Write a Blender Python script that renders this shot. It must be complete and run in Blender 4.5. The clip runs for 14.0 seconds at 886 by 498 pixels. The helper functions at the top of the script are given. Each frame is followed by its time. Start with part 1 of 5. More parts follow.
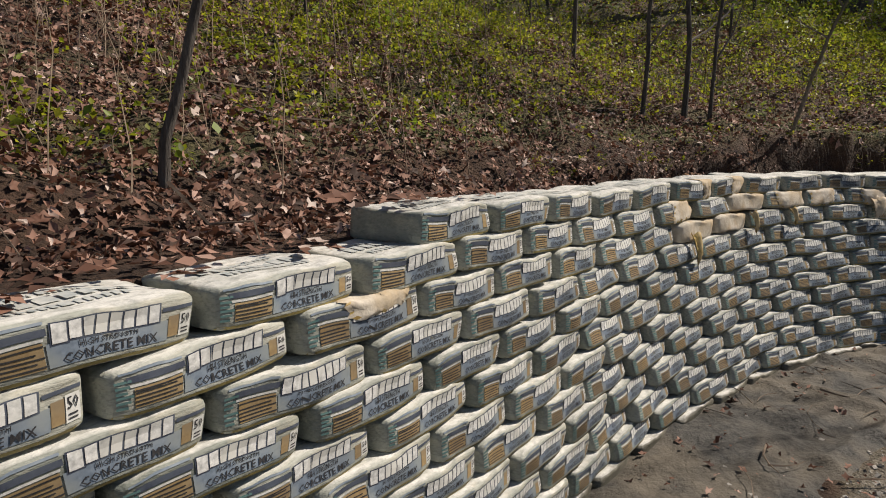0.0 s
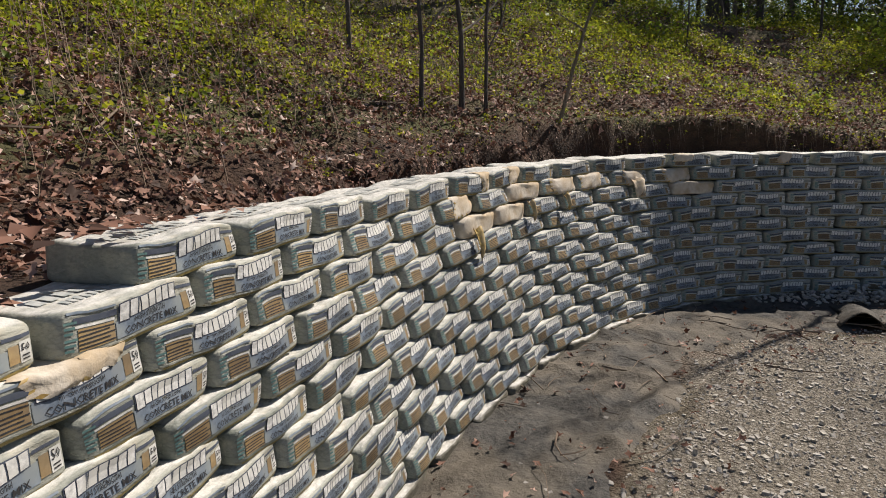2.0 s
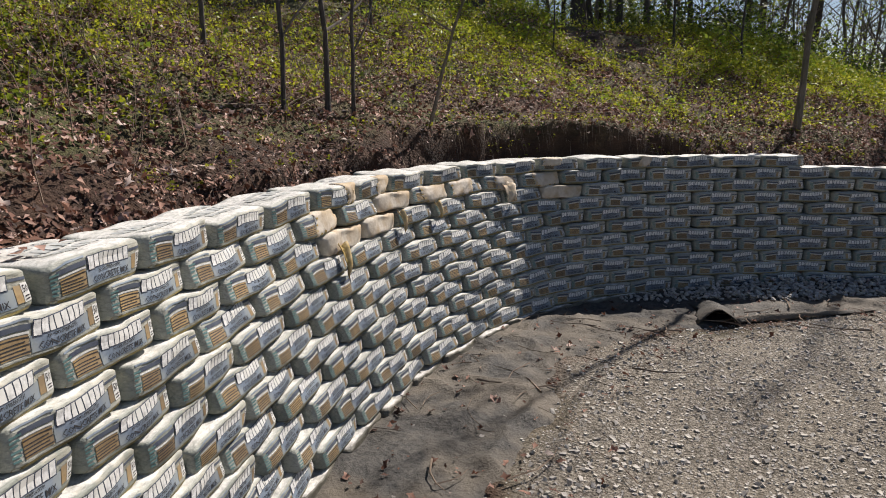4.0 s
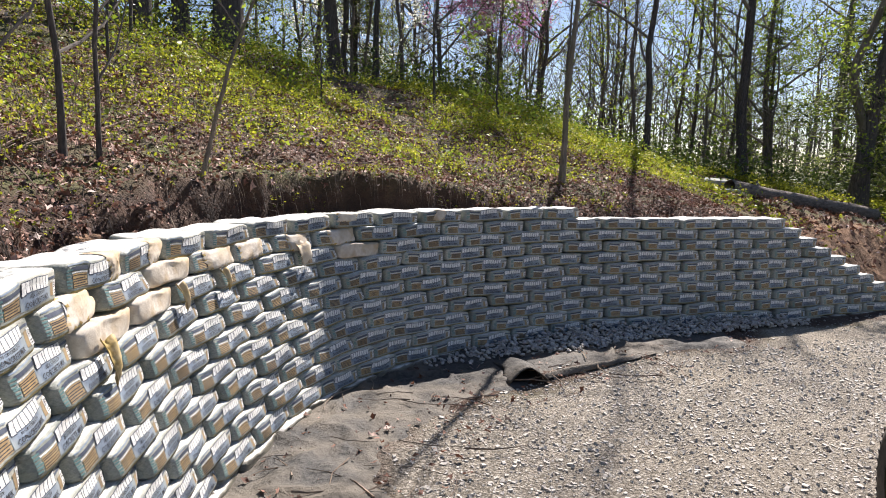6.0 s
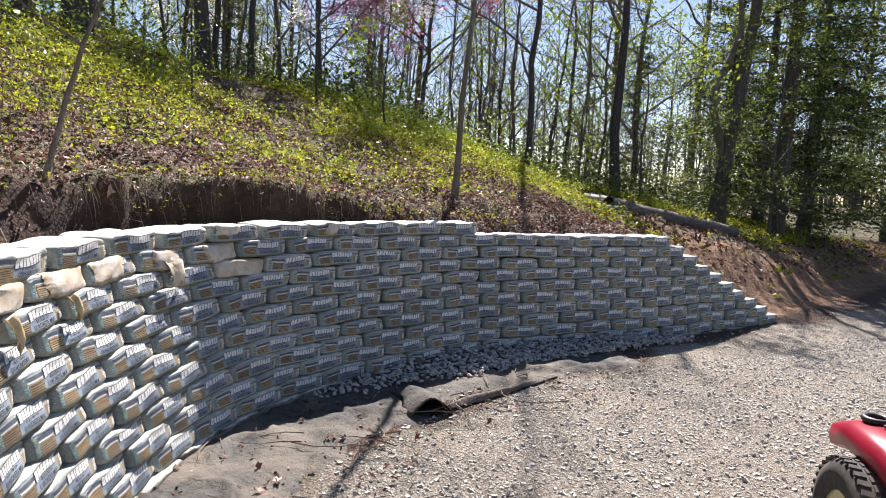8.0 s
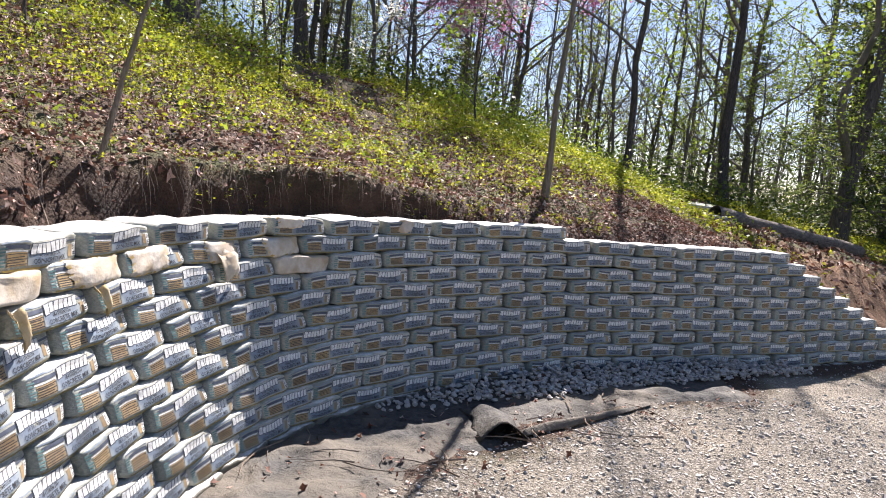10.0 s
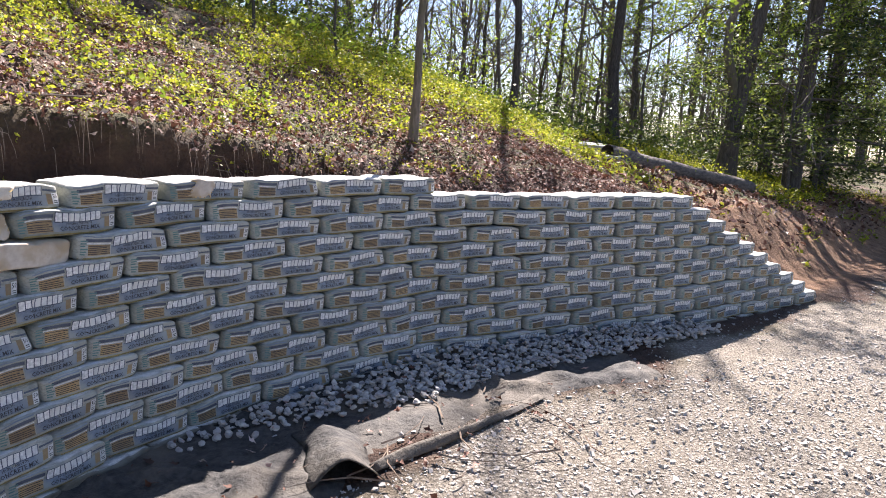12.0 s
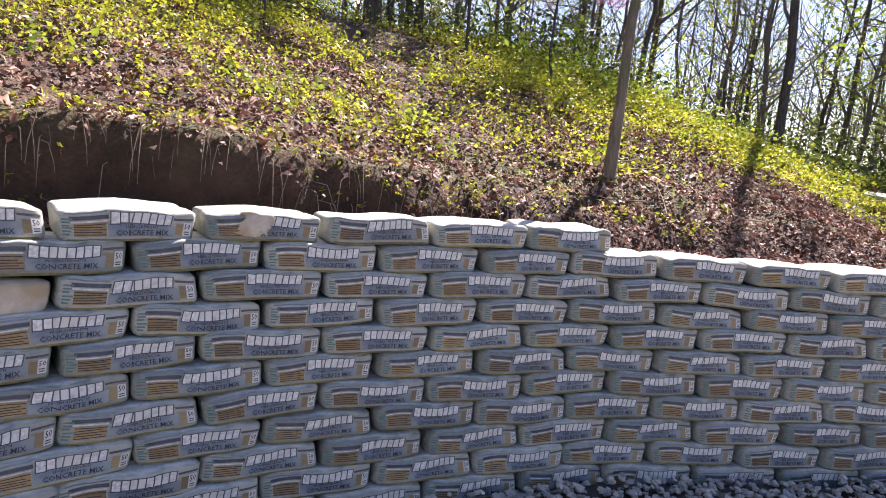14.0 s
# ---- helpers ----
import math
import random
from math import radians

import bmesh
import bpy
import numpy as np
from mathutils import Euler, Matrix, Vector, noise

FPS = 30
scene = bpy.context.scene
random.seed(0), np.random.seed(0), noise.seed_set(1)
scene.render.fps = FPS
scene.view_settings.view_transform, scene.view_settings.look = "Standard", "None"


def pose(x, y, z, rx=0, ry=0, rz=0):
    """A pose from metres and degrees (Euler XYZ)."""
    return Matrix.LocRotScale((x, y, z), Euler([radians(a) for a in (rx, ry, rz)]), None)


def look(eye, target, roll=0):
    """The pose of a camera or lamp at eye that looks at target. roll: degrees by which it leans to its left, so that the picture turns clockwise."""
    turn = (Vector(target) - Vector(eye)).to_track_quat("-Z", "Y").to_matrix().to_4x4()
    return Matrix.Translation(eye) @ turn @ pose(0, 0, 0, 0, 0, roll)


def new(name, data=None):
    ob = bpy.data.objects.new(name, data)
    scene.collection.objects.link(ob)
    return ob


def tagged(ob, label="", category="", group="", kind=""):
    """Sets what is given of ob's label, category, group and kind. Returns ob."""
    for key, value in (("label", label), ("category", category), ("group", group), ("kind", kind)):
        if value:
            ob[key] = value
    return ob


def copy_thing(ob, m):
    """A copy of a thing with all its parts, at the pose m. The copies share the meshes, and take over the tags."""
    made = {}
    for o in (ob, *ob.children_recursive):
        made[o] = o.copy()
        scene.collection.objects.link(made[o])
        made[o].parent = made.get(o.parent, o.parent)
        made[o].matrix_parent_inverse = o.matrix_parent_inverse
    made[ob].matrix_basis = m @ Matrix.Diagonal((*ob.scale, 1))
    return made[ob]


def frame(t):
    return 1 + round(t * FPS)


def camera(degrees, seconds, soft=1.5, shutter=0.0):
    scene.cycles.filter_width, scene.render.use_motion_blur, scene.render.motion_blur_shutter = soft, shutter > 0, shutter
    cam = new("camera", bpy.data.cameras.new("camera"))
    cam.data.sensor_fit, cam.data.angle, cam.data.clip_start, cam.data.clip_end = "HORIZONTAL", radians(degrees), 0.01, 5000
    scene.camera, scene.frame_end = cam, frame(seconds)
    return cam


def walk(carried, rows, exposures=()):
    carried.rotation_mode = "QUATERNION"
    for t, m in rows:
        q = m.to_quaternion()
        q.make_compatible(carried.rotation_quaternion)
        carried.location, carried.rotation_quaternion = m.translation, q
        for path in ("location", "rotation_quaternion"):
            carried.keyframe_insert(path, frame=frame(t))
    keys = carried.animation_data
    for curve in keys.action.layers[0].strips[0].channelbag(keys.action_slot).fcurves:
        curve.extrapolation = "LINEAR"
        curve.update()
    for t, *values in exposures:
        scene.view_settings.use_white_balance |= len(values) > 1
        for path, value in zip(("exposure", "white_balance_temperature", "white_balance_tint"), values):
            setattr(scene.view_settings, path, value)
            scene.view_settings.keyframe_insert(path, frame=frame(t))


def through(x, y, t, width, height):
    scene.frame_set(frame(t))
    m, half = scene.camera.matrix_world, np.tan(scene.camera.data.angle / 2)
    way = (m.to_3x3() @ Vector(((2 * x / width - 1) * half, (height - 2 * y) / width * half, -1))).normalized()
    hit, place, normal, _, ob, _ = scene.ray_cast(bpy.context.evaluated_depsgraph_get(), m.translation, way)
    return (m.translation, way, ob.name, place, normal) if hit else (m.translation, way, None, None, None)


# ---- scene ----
cam = camera(66.9, 14.0, soft=1.0)
PATH = [
    (0, (0.264, 0.059, 1.646), (0.184, 2.023, 1.276), 1.5),
    (0.5, (0.28, 0.065, 1.657), (0.376, 2.019, 1.241), 2.0),
    (1, (0.382, 0.157, 1.675), (0.619, 2.1, 1.265), 0.3),
    (1.5, (0.45, 0.24, 1.667), (0.719, 2.182, 1.267), -1.5),
    (2, (0.436, 0.331, 1.68), (0.921, 2.232, 1.291), -0.2),
    (2.2, (0.429, 0.353, 1.683), (0.977, 2.238, 1.296), -1.2),
    (4.3, (0.602, 0.602, 1.776), (1.493, 2.351, 1.39), 1.8),
    (4.5, (0.615, 0.674, 1.791), (1.573, 2.402, 1.481), 2.3),
    (5, (0.579, 0.881, 1.75), (1.798, 2.459, 1.595), 2.0),
    (5.5, (0.555, 1.079, 1.753), (1.921, 2.517, 1.493), 1.2),
    (6, (0.643, 1.285, 1.715), (2.075, 2.66, 1.476), 1.3),
    (6.5, (0.81, 1.474, 1.754), (2.327, 2.759, 1.539), 2.1),
    (7, (0.858, 1.605, 1.727), (2.486, 2.743, 1.494), 3.1),
    (7.2, (0.866, 1.63, 1.726), (2.523, 2.731, 1.525), 2.7),
    (9.3, (0.945, 1.961, 1.717), (2.624, 3.027, 1.503), 3.6),
    (9.5, (1.024, 1.974, 1.703), (2.665, 3.097, 1.492), 4.2),
    (10, (1.334, 1.989, 1.687), (2.845, 3.283, 1.475), 5.2),
    (10.5, (1.58, 2.141, 1.68), (3.122, 3.382, 1.392), 4.1),
    (11, (1.856, 2.344, 1.664), (3.491, 3.447, 1.333), 4.2),
    (11.5, (2.178, 2.427, 1.623), (3.846, 3.473, 1.269), 2.7),
    (12, (2.544, 2.472, 1.665), (4.221, 3.506, 1.323), 3.4),
    (12.5, (2.888, 2.635, 1.629), (4.581, 3.649, 1.301), 5.8),
    (13, (3.23, 2.726, 1.656), (4.909, 3.763, 1.334), 3.8),
    (13.5, (3.572, 2.761, 1.668), (4.975, 4.158, 1.379), 6.3),
    (14, (3.84, 2.885, 1.656), (5.036, 4.462, 1.366), 5.5),
]
walk(cam, [(t, look(eye, target, roll)) for t, eye, target, roll in PATH],
     exposures=[(0, 0.05, 6750, 13), (2.2, 0.25, 6600, 14), (4.3, 0.5, 6400, 16), (5.0, 0.8, 6350, 17), (6.0, 1.2, 6300, 17), (9.3, 1.45, 6200, 19), (12.5, 1.9, 6250, 23), (14, 1.95, 6450, 28)])

# ==== place ====
# ---- world and sun ----
SUN_AZ, SUN_EL = radians(24.0), radians(47.5)
world = bpy.data.worlds.new("sky")
world.use_nodes = True
scene.world = world
wn = world.node_tree.nodes
sky = wn.new("ShaderNodeTexSky")
sky.sky_type, sky.sun_disc = "NISHITA", False
sky.sun_elevation, sky.sun_rotation = SUN_EL, math.pi / 2 - SUN_AZ
sky.air_density, sky.dust_density, sky.ozone_density = 1.0, 0.4, 1.5
wn["Background"].inputs["Strength"].default_value = 0.05
world.node_tree.links.new(sky.outputs[0], wn["Background"].inputs["Color"])
sun = new("sun", bpy.data.lights.new("sun", "SUN"))
sun.data.energy, sun.data.angle, sun.data.color = 5.0, radians(0.53), (1.0, 0.93, 0.82)
sun_way = Vector((math.cos(SUN_EL) * math.cos(SUN_AZ), math.cos(SUN_EL) * math.sin(SUN_AZ), math.sin(SUN_EL)))
sun.matrix_world = look(Vector((0, 0, 30)) + sun_way * 20, (0, 0, 30))


# ---- materials ----
def node_material(name, rough=0.8, metal=0.0):
    m = bpy.data.materials.new(name)
    m.use_nodes = True
    bsdf = m.node_tree.nodes["Principled BSDF"]
    bsdf.inputs["Roughness"].default_value = rough
    bsdf.inputs["Metallic"].default_value = metal
    return m, m.node_tree.nodes, m.node_tree.links, bsdf


def ramp(nodes, links, source, stops):
    r = nodes.new("ShaderNodeValToRGB")
    e = r.color_ramp.elements
    while len(e) < len(stops):
        e.new(0.5)
    for el, (p, c) in zip(e, stops):
        el.position, el.color = p, (*c, 1)
    links.new(source, r.inputs[0])
    return r.outputs[0]


def noise_fac(nodes, links, scale, detail=4.0, rough=0.6, space="Object", stretch=None):
    tc = nodes.new("ShaderNodeTexCoord")
    n = nodes.new("ShaderNodeTexNoise")
    n.inputs["Scale"].default_value, n.inputs["Detail"].default_value, n.inputs["Roughness"].default_value = scale, detail, rough
    src = tc.outputs[space]
    if stretch:
        mp = nodes.new("ShaderNodeMapping")
        mp.inputs["Scale"].default_value = stretch
        links.new(src, mp.inputs[0])
        src = mp.outputs[0]
    links.new(src, n.inputs["Vector"])
    return n.outputs[0]


def mix(nodes, links, fac, a, b, mode="MIX"):
    m = nodes.new("ShaderNodeMix")
    m.data_type, m.blend_type = "RGBA", mode
    for sock, v in ((m.inputs[0], fac), (m.inputs[6], a), (m.inputs[7], b)):
        if isinstance(v, (int, float)):
            sock.default_value = v
        elif isinstance(v, tuple):
            sock.default_value = (*v, 1)
        else:
            links.new(v, sock)
    return m.outputs[2]


def bump(nodes, links, bsdf, height, strength, distance):
    b = nodes.new("ShaderNodeBump")
    b.inputs["Strength"].default_value, b.inputs["Distance"].default_value = strength, distance
    links.new(height, b.inputs["Height"])
    links.new(b.outputs[0], bsdf.inputs["Normal"])


def speckled(name, dark, light, scale, rough=0.85, big=None, big_scale=1.0, relief=0.4, depth=0.01, island=0.0, object_random=0.0, stretch=None, metal=0.0):
    """Two scales of variation between a dark and a light colour, with relief."""
    m, n, l, b = node_material(name, rough, metal)
    fine = noise_fac(n, l, scale, 5, 0.65, stretch=stretch)
    col = ramp(n, l, fine, [(0.32, dark), (0.68, light)])
    if big:
        wide = noise_fac(n, l, big_scale, 3, 0.5)
        col = mix(n, l, ramp(n, l, wide, [(0.42, (0, 0, 0)), (0.62, (1, 1, 1))]), col, big)
    if island or object_random:
        if island:
            src = n.new("ShaderNodeNewGeometry").outputs["Random Per Island"]
        else:
            src = n.new("ShaderNodeObjectInfo").outputs["Random"]
        k = island or object_random
        col = mix(n, l, 1.0, col, ramp(n, l, src, [(0.0, (1 - k, 1 - k, 1 - k * 0.9)), (1.0, (1.0, 1.0, 1.0))]), "MULTIPLY")
    l.new(col, b.inputs["Base Color"])
    if relief:
        bump(n, l, b, fine, relief, depth)
    return m


def leafy(name, stops, rough=0.55, through=0.35):
    """Leaves: a colour for each, and light that shines through them."""
    m, n, l, b = node_material(name, rough)
    rnd = n.new("ShaderNodeNewGeometry").outputs["Random Per Island"]
    col = ramp(n, l, rnd, stops)
    l.new(col, b.inputs["Base Color"])
    if through:
        tr = n.new("ShaderNodeBsdfTranslucent")
        l.new(col, tr.inputs[0])
        ms = n.new("ShaderNodeMixShader")
        ms.inputs[0].default_value = through
        l.new(b.outputs[0], ms.inputs[1])
        l.new(tr.outputs[0], ms.inputs[2])
        l.new(ms.outputs[0], n["Material Output"].inputs[0])
    return m


def plain(name, colour, rough=0.7, wear=0.25, metal=0.0, scale=60.0):
    dark = tuple(c * (1 - wear) for c in colour)
    return speckled(name, dark, colour, scale, rough, relief=0.1, depth=0.002, metal=metal)


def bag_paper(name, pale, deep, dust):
    """Weathered printed sack paper: blue-grey, scuffed, dusted with cement, sunlit white painted on upward faces."""
    m, n, l, b = node_material(name, 0.62)
    info = n.new("ShaderNodeObjectInfo").outputs["Random"]
    tone = ramp(n, l, info, [(0.0, deep), (0.5, tuple((p + d) / 2 for p, d in zip(pale, deep))), (1.0, pale)])
    stain = noise_fac(n, l, 9.0, 4, 0.6)
    col = mix(n, l, ramp(n, l, stain, [(0.50, (0, 0, 0)), (0.70, (0.5, 0.5, 0.5))]), tone, dust)
    # upward faces painted near white: cement dust plus the sun's glare on top
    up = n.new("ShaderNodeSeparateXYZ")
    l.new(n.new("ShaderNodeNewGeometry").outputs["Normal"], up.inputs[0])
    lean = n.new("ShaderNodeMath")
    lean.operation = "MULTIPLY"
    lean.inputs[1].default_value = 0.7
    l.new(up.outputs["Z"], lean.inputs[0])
    sunlit_dust = n.new("ShaderNodeMath")
    sunlit_dust.operation = "MULTIPLY_ADD"
    l.new(stain, sunlit_dust.inputs[0])
    sunlit_dust.inputs[1].default_value = 0.3
    l.new(lean.outputs[0], sunlit_dust.inputs[2])
    col = mix(n, l, ramp(n, l, sunlit_dust.outputs[0], [(0.76, (0, 0, 0)), (0.86, (0.9, 0.9, 0.9))]), col, (0.74, 0.73, 0.69))
    scuff = noise_fac(n, l, 55.0, 6, 0.7, stretch=(0.5, 1, 2.2))
    col = mix(n, l, ramp(n, l, scuff, [(0.47, (0.0, 0.0, 0.0)), (0.68, (0.5, 0.5, 0.5))]), col, tuple(c * 0.42 for c in deep))
    pale_wear = noise_fac(n, l, 30.0, 6, 0.75, stretch=(0.35, 1, 2.5))
    col = mix(n, l, ramp(n, l, pale_wear, [(0.56, (0, 0, 0)), (0.72, (0.5, 0.5, 0.5))]), col, dust)
    l.new(col, b.inputs["Base Color"])
    crease = noise_fac(n, l, 26.0, 5, 0.6, stretch=(0.6, 1, 1.6))
    bump(n, l, b, crease, 0.6, 0.014)
    return m


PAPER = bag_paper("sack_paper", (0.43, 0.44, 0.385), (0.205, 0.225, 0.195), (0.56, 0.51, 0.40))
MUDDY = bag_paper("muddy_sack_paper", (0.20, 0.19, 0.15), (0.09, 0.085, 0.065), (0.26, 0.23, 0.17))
CREAM = speckled("bare_sack_liner", (0.56, 0.49, 0.39), (0.76, 0.70, 0.59), 20, 0.8, (0.50, 0.39, 0.25), 7.0, 0.5, 0.01, object_random=0.25)
INK_WHITE = speckled("print_white", (0.36, 0.37, 0.36), (0.86, 0.86, 0.84), 55, 0.6, (0.66, 0.66, 0.62), 12.0, 0)
INK_NAVY = speckled("print_navy", (0.03, 0.04, 0.07), (0.085, 0.10, 0.135), 60, 0.6, (0.10, 0.12, 0.155), 11.0, 0)
INK_TAN = speckled("print_tan", (0.34, 0.21, 0.08), (0.58, 0.41, 0.18), 50, 0.65, (0.36, 0.28, 0.17), 9.0, 0, object_random=0.5)
INK_BLUE = speckled("print_blue_grey", (0.15, 0.20, 0.26), (0.27, 0.33, 0.40), 45, 0.65, (0.34, 0.38, 0.38), 8.0, 0, object_random=0.3)
INK_YELLOW = speckled("print_yellow", (0.22, 0.18, 0.06), (0.42, 0.34, 0.12), 30, 0.7, relief=0, object_random=0.5)
TORN_EDGE = speckled("stained_paper_ply", (0.34, 0.22, 0.06), (0.60, 0.45, 0.16), 30, 0.8, (0.55, 0.44, 0.28), 9.0, 0.4, 0.006)
INK_FADED = speckled("print_worn", (0.30, 0.34, 0.34), (0.60, 0.60, 0.57), 30, 0.7, relief=0)
INK_TEAL = speckled("print_teal", (0.07, 0.16, 0.16), (0.14, 0.25, 0.24), 60, 0.65, relief=0)
INK_BLACK = speckled("print_black", (0.015, 0.015, 0.018), (0.05, 0.05, 0.055), 60, 0.6, relief=0)
DUST = speckled("cement_dust", (0.55, 0.53, 0.48), (0.78, 0.77, 0.74), 35, 0.9, (0.40, 0.37, 0.31), 9.0, 0.4, 0.006)

BARK = speckled("grey_bark", (0.045, 0.038, 0.032), (0.16, 0.14, 0.12), 14, 0.9, relief=0.8, depth=0.02, stretch=(3, 3, 0.5), object_random=0.4)
BARK_PALE = speckled("pale_bark", (0.10, 0.085, 0.065), (0.25, 0.21, 0.17), 16, 0.9, (0.12, 0.11, 0.07), 3.0, 0.8, 0.02, stretch=(3, 3, 0.5))
TWIG = speckled("twig_bark", (0.10, 0.085, 0.07), (0.23, 0.195, 0.165), 20, 0.9, relief=0, object_random=0.4)
DRY_STEM = speckled("dry_stem", (0.16, 0.11, 0.075), (0.36, 0.28, 0.2), 20, 0.9, relief=0, island=0.4)
LITTER = leafy("dead_leaves", [(0.0, (0.045, 0.022, 0.014)), (0.4, (0.14, 0.060, 0.036)), (0.75, (0.31, 0.165, 0.115)), (0.92, (0.48, 0.32, 0.26)), (1.0, (0.66, 0.55, 0.48))], 0.75, 0.15)
SPRING = leafy("spring_leaves", [(0.0, (0.11, 0.15, 0.012)), (0.5, (0.29, 0.32, 0.02)), (1.0, (0.48, 0.48, 0.045))], 0.5, 0.58)
LIME = leafy("lime_leaves", [(0.0, (0.14, 0.22, 0.02)), (1.0, (0.30, 0.38, 0.045))], 0.45, 0.5)
OLIVE = leafy("underbrush_leaves", [(0.0, (0.03, 0.055, 0.012)), (0.6, (0.08, 0.12, 0.02)), (1.0, (0.15, 0.18, 0.035))], 0.55, 0.35)
NEEDLE = leafy("conifer_needles", [(0.0, (0.03, 0.05, 0.018)), (0.6, (0.08, 0.11, 0.03)), (1.0, (0.24, 0.27, 0.06))], 0.6, 0.6)
PINK = leafy("redbud_blossom", [(0.0, (0.42, 0.13, 0.27)), (1.0, (0.66, 0.34, 0.48))], 0.6, 0.5)
WHITE_BLOOM = leafy("dogwood_blossom", [(0.0, (0.66, 0.66, 0.55)), (1.0, (0.88, 0.88, 0.82))], 0.6, 0.6)
STONE = speckled("limestone", (0.36, 0.34, 0.32), (0.62, 0.60, 0.57), 18, 0.85, relief=0.5, depth=0.006, object_random=0.3)
STONES = speckled("crushed_limestone", (0.38, 0.355, 0.31), (0.62, 0.585, 0.52), 25, 0.9, relief=0.3, depth=0.004, island=0.3)
FABRIC = speckled("landscape_fabric", (0.016, 0.016, 0.016), (0.085, 0.08, 0.07), 24, 0.8, (0.125, 0.107, 0.082), 2.6, 0.9, 0.02)
CLAY = speckled("orange_clay", (0.16, 0.085, 0.045), (0.33, 0.20, 0.115), 12, 0.95, (0.12, 0.07, 0.04), 2.0, 0.8, 0.03)
LOGWOOD = speckled("weathered_log", (0.06, 0.05, 0.042), (0.21, 0.18, 0.15), 9, 0.9, relief=0.8, depth=0.03, stretch=(0.4, 3, 3))
PRECAST = speckled("weathered_concrete", (0.28, 0.28, 0.25), (0.50, 0.49, 0.45), 15, 0.9, (0.22, 0.24, 0.16), 3.0, 0.4, 0.01)
RED_PAINT = plain("red_tractor_paint", (0.30, 0.008, 0.028), 0.28, 0.2)
BLACK_PLASTIC = plain("black_plastic", (0.025, 0.025, 0.027), 0.45)
RUBBER = speckled("tyre_rubber", (0.018, 0.017, 0.016), (0.06, 0.055, 0.05), 40, 0.85, (0.10, 0.085, 0.065), 5.0, 0.3, 0.004)
RIM = plain("cream_rim", (0.55, 0.50, 0.30), 0.45)


def ground_material():
    """Yard gravel, bare soil and leaf mould, blended by where they lie."""
    m, n, l, b = node_material("ground", 0.95)
    fine = noise_fac(n, l, 75.0, 7, 0.75)
    coarse = noise_fac(n, l, 6.0, 5, 0.6)
    wide = noise_fac(n, l, 0.8, 4, 0.55)
    tc = n.new("ShaderNodeTexCoord")
    pebble, grit = n.new("ShaderNodeTexVoronoi"), n.new("ShaderNodeTexVoronoi")
    for tex, scale in ((pebble, 48.0), (grit, 115.0)):
        tex.inputs["Scale"].default_value = scale
        l.new(tc.outputs["Object"], tex.inputs["Vector"])
    stops = [(0.1, (0.12, 0.105, 0.08)), (0.5, (0.27, 0.24, 0.195)), (0.9, (0.50, 0.46, 0.39))]
    gravel = mix(n, l, 0.5, ramp(n, l, pebble.outputs["Color"], stops), ramp(n, l, grit.outputs["Color"], stops))
    gravel = mix(n, l, ramp(n, l, pebble.outputs["Distance"], [(0.35, (0, 0, 0)), (0.75, (0.8, 0.8, 0.8))]), gravel, (0.10, 0.085, 0.065))
    gravel = mix(n, l, ramp(n, l, wide, [(0.45, (0, 0, 0)), (0.66, (0.5, 0.5, 0.5))]), gravel, (0.28, 0.24, 0.18))
    mould = ramp(n, l, coarse, [(0.3, (0.035, 0.022, 0.015)), (0.5, (0.10, 0.06, 0.038)), (0.75, (0.20, 0.14, 0.10))])
    grass = ramp(n, l, fine, [(0.3, (0.03, 0.045, 0.012)), (0.7, (0.12, 0.15, 0.03))])
    mould = mix(n, l, ramp(n, l, wide, [(0.40, (0, 0, 0)), (0.60, (0.7, 0.7, 0.7))]), mould, grass)
    soil = ramp(n, l, coarse, [(0.3, (0.03, 0.016, 0.010)), (0.7, (0.095, 0.052, 0.031))])
    clay = ramp(n, l, coarse, [(0.3, (0.11, 0.055, 0.028)), (0.7, (0.30, 0.175, 0.095))])
    for attribute, colour in (("soil", soil), ("clay", clay), ("gravel", gravel)):
        a = n.new("ShaderNodeAttribute")
        a.attribute_name = attribute
        mould = mix(n, l, a.outputs["Fac"], mould, colour)
    l.new(mould, b.inputs["Base Color"])
    lumps = n.new("ShaderNodeMath")
    lumps.operation = "MULTIPLY_ADD"
    l.new(pebble.outputs["Distance"], lumps.inputs[0])
    lumps.inputs[1].default_value = -0.9
    l.new(fine, lumps.inputs[2])
    bump(n, l, b, lumps.outputs[0], 1.0, 0.018)
    return m


GROUND = ground_material()


# ---- mesh helpers ----
def mesh_of(name, verts, faces, mats, index=None, smooth=False):
    me = bpy.data.meshes.new(name)
    me.from_pydata([tuple(map(float, v)) for v in verts], [], [tuple(map(int, f)) for f in faces])
    for mt in (mats if isinstance(mats, (list, tuple)) else [mats]):
        me.materials.append(mt)
    if index is not None:
        me.polygons.foreach_set("material_index", np.asarray(index, dtype=np.int32))
    if smooth:
        me.polygons.foreach_set("use_smooth", [True] * len(me.polygons))
    me.update()
    return me


def thing(name, label, category, at=None, group="", kind=""):
    ob = new(name)
    ob.empty_display_size = 0.2
    if at is not None:
        ob.matrix_world = at
    return tagged(ob, label, category, group, kind)


def part(name, data, material=None, parent=None, label="", at=None):
    """One mesh object under a thing, from a bmesh or from mesh data."""
    if isinstance(data, bmesh.types.BMesh):
        me = bpy.data.meshes.new(name)
        data.to_mesh(me)
        data.free()
        me.materials.append(material)
    else:
        me = data
    ob = new(name, me)
    ob.parent = parent
    if at is not None:
        ob.matrix_basis = at
    if label:
        ob["label"] = label
    return ob


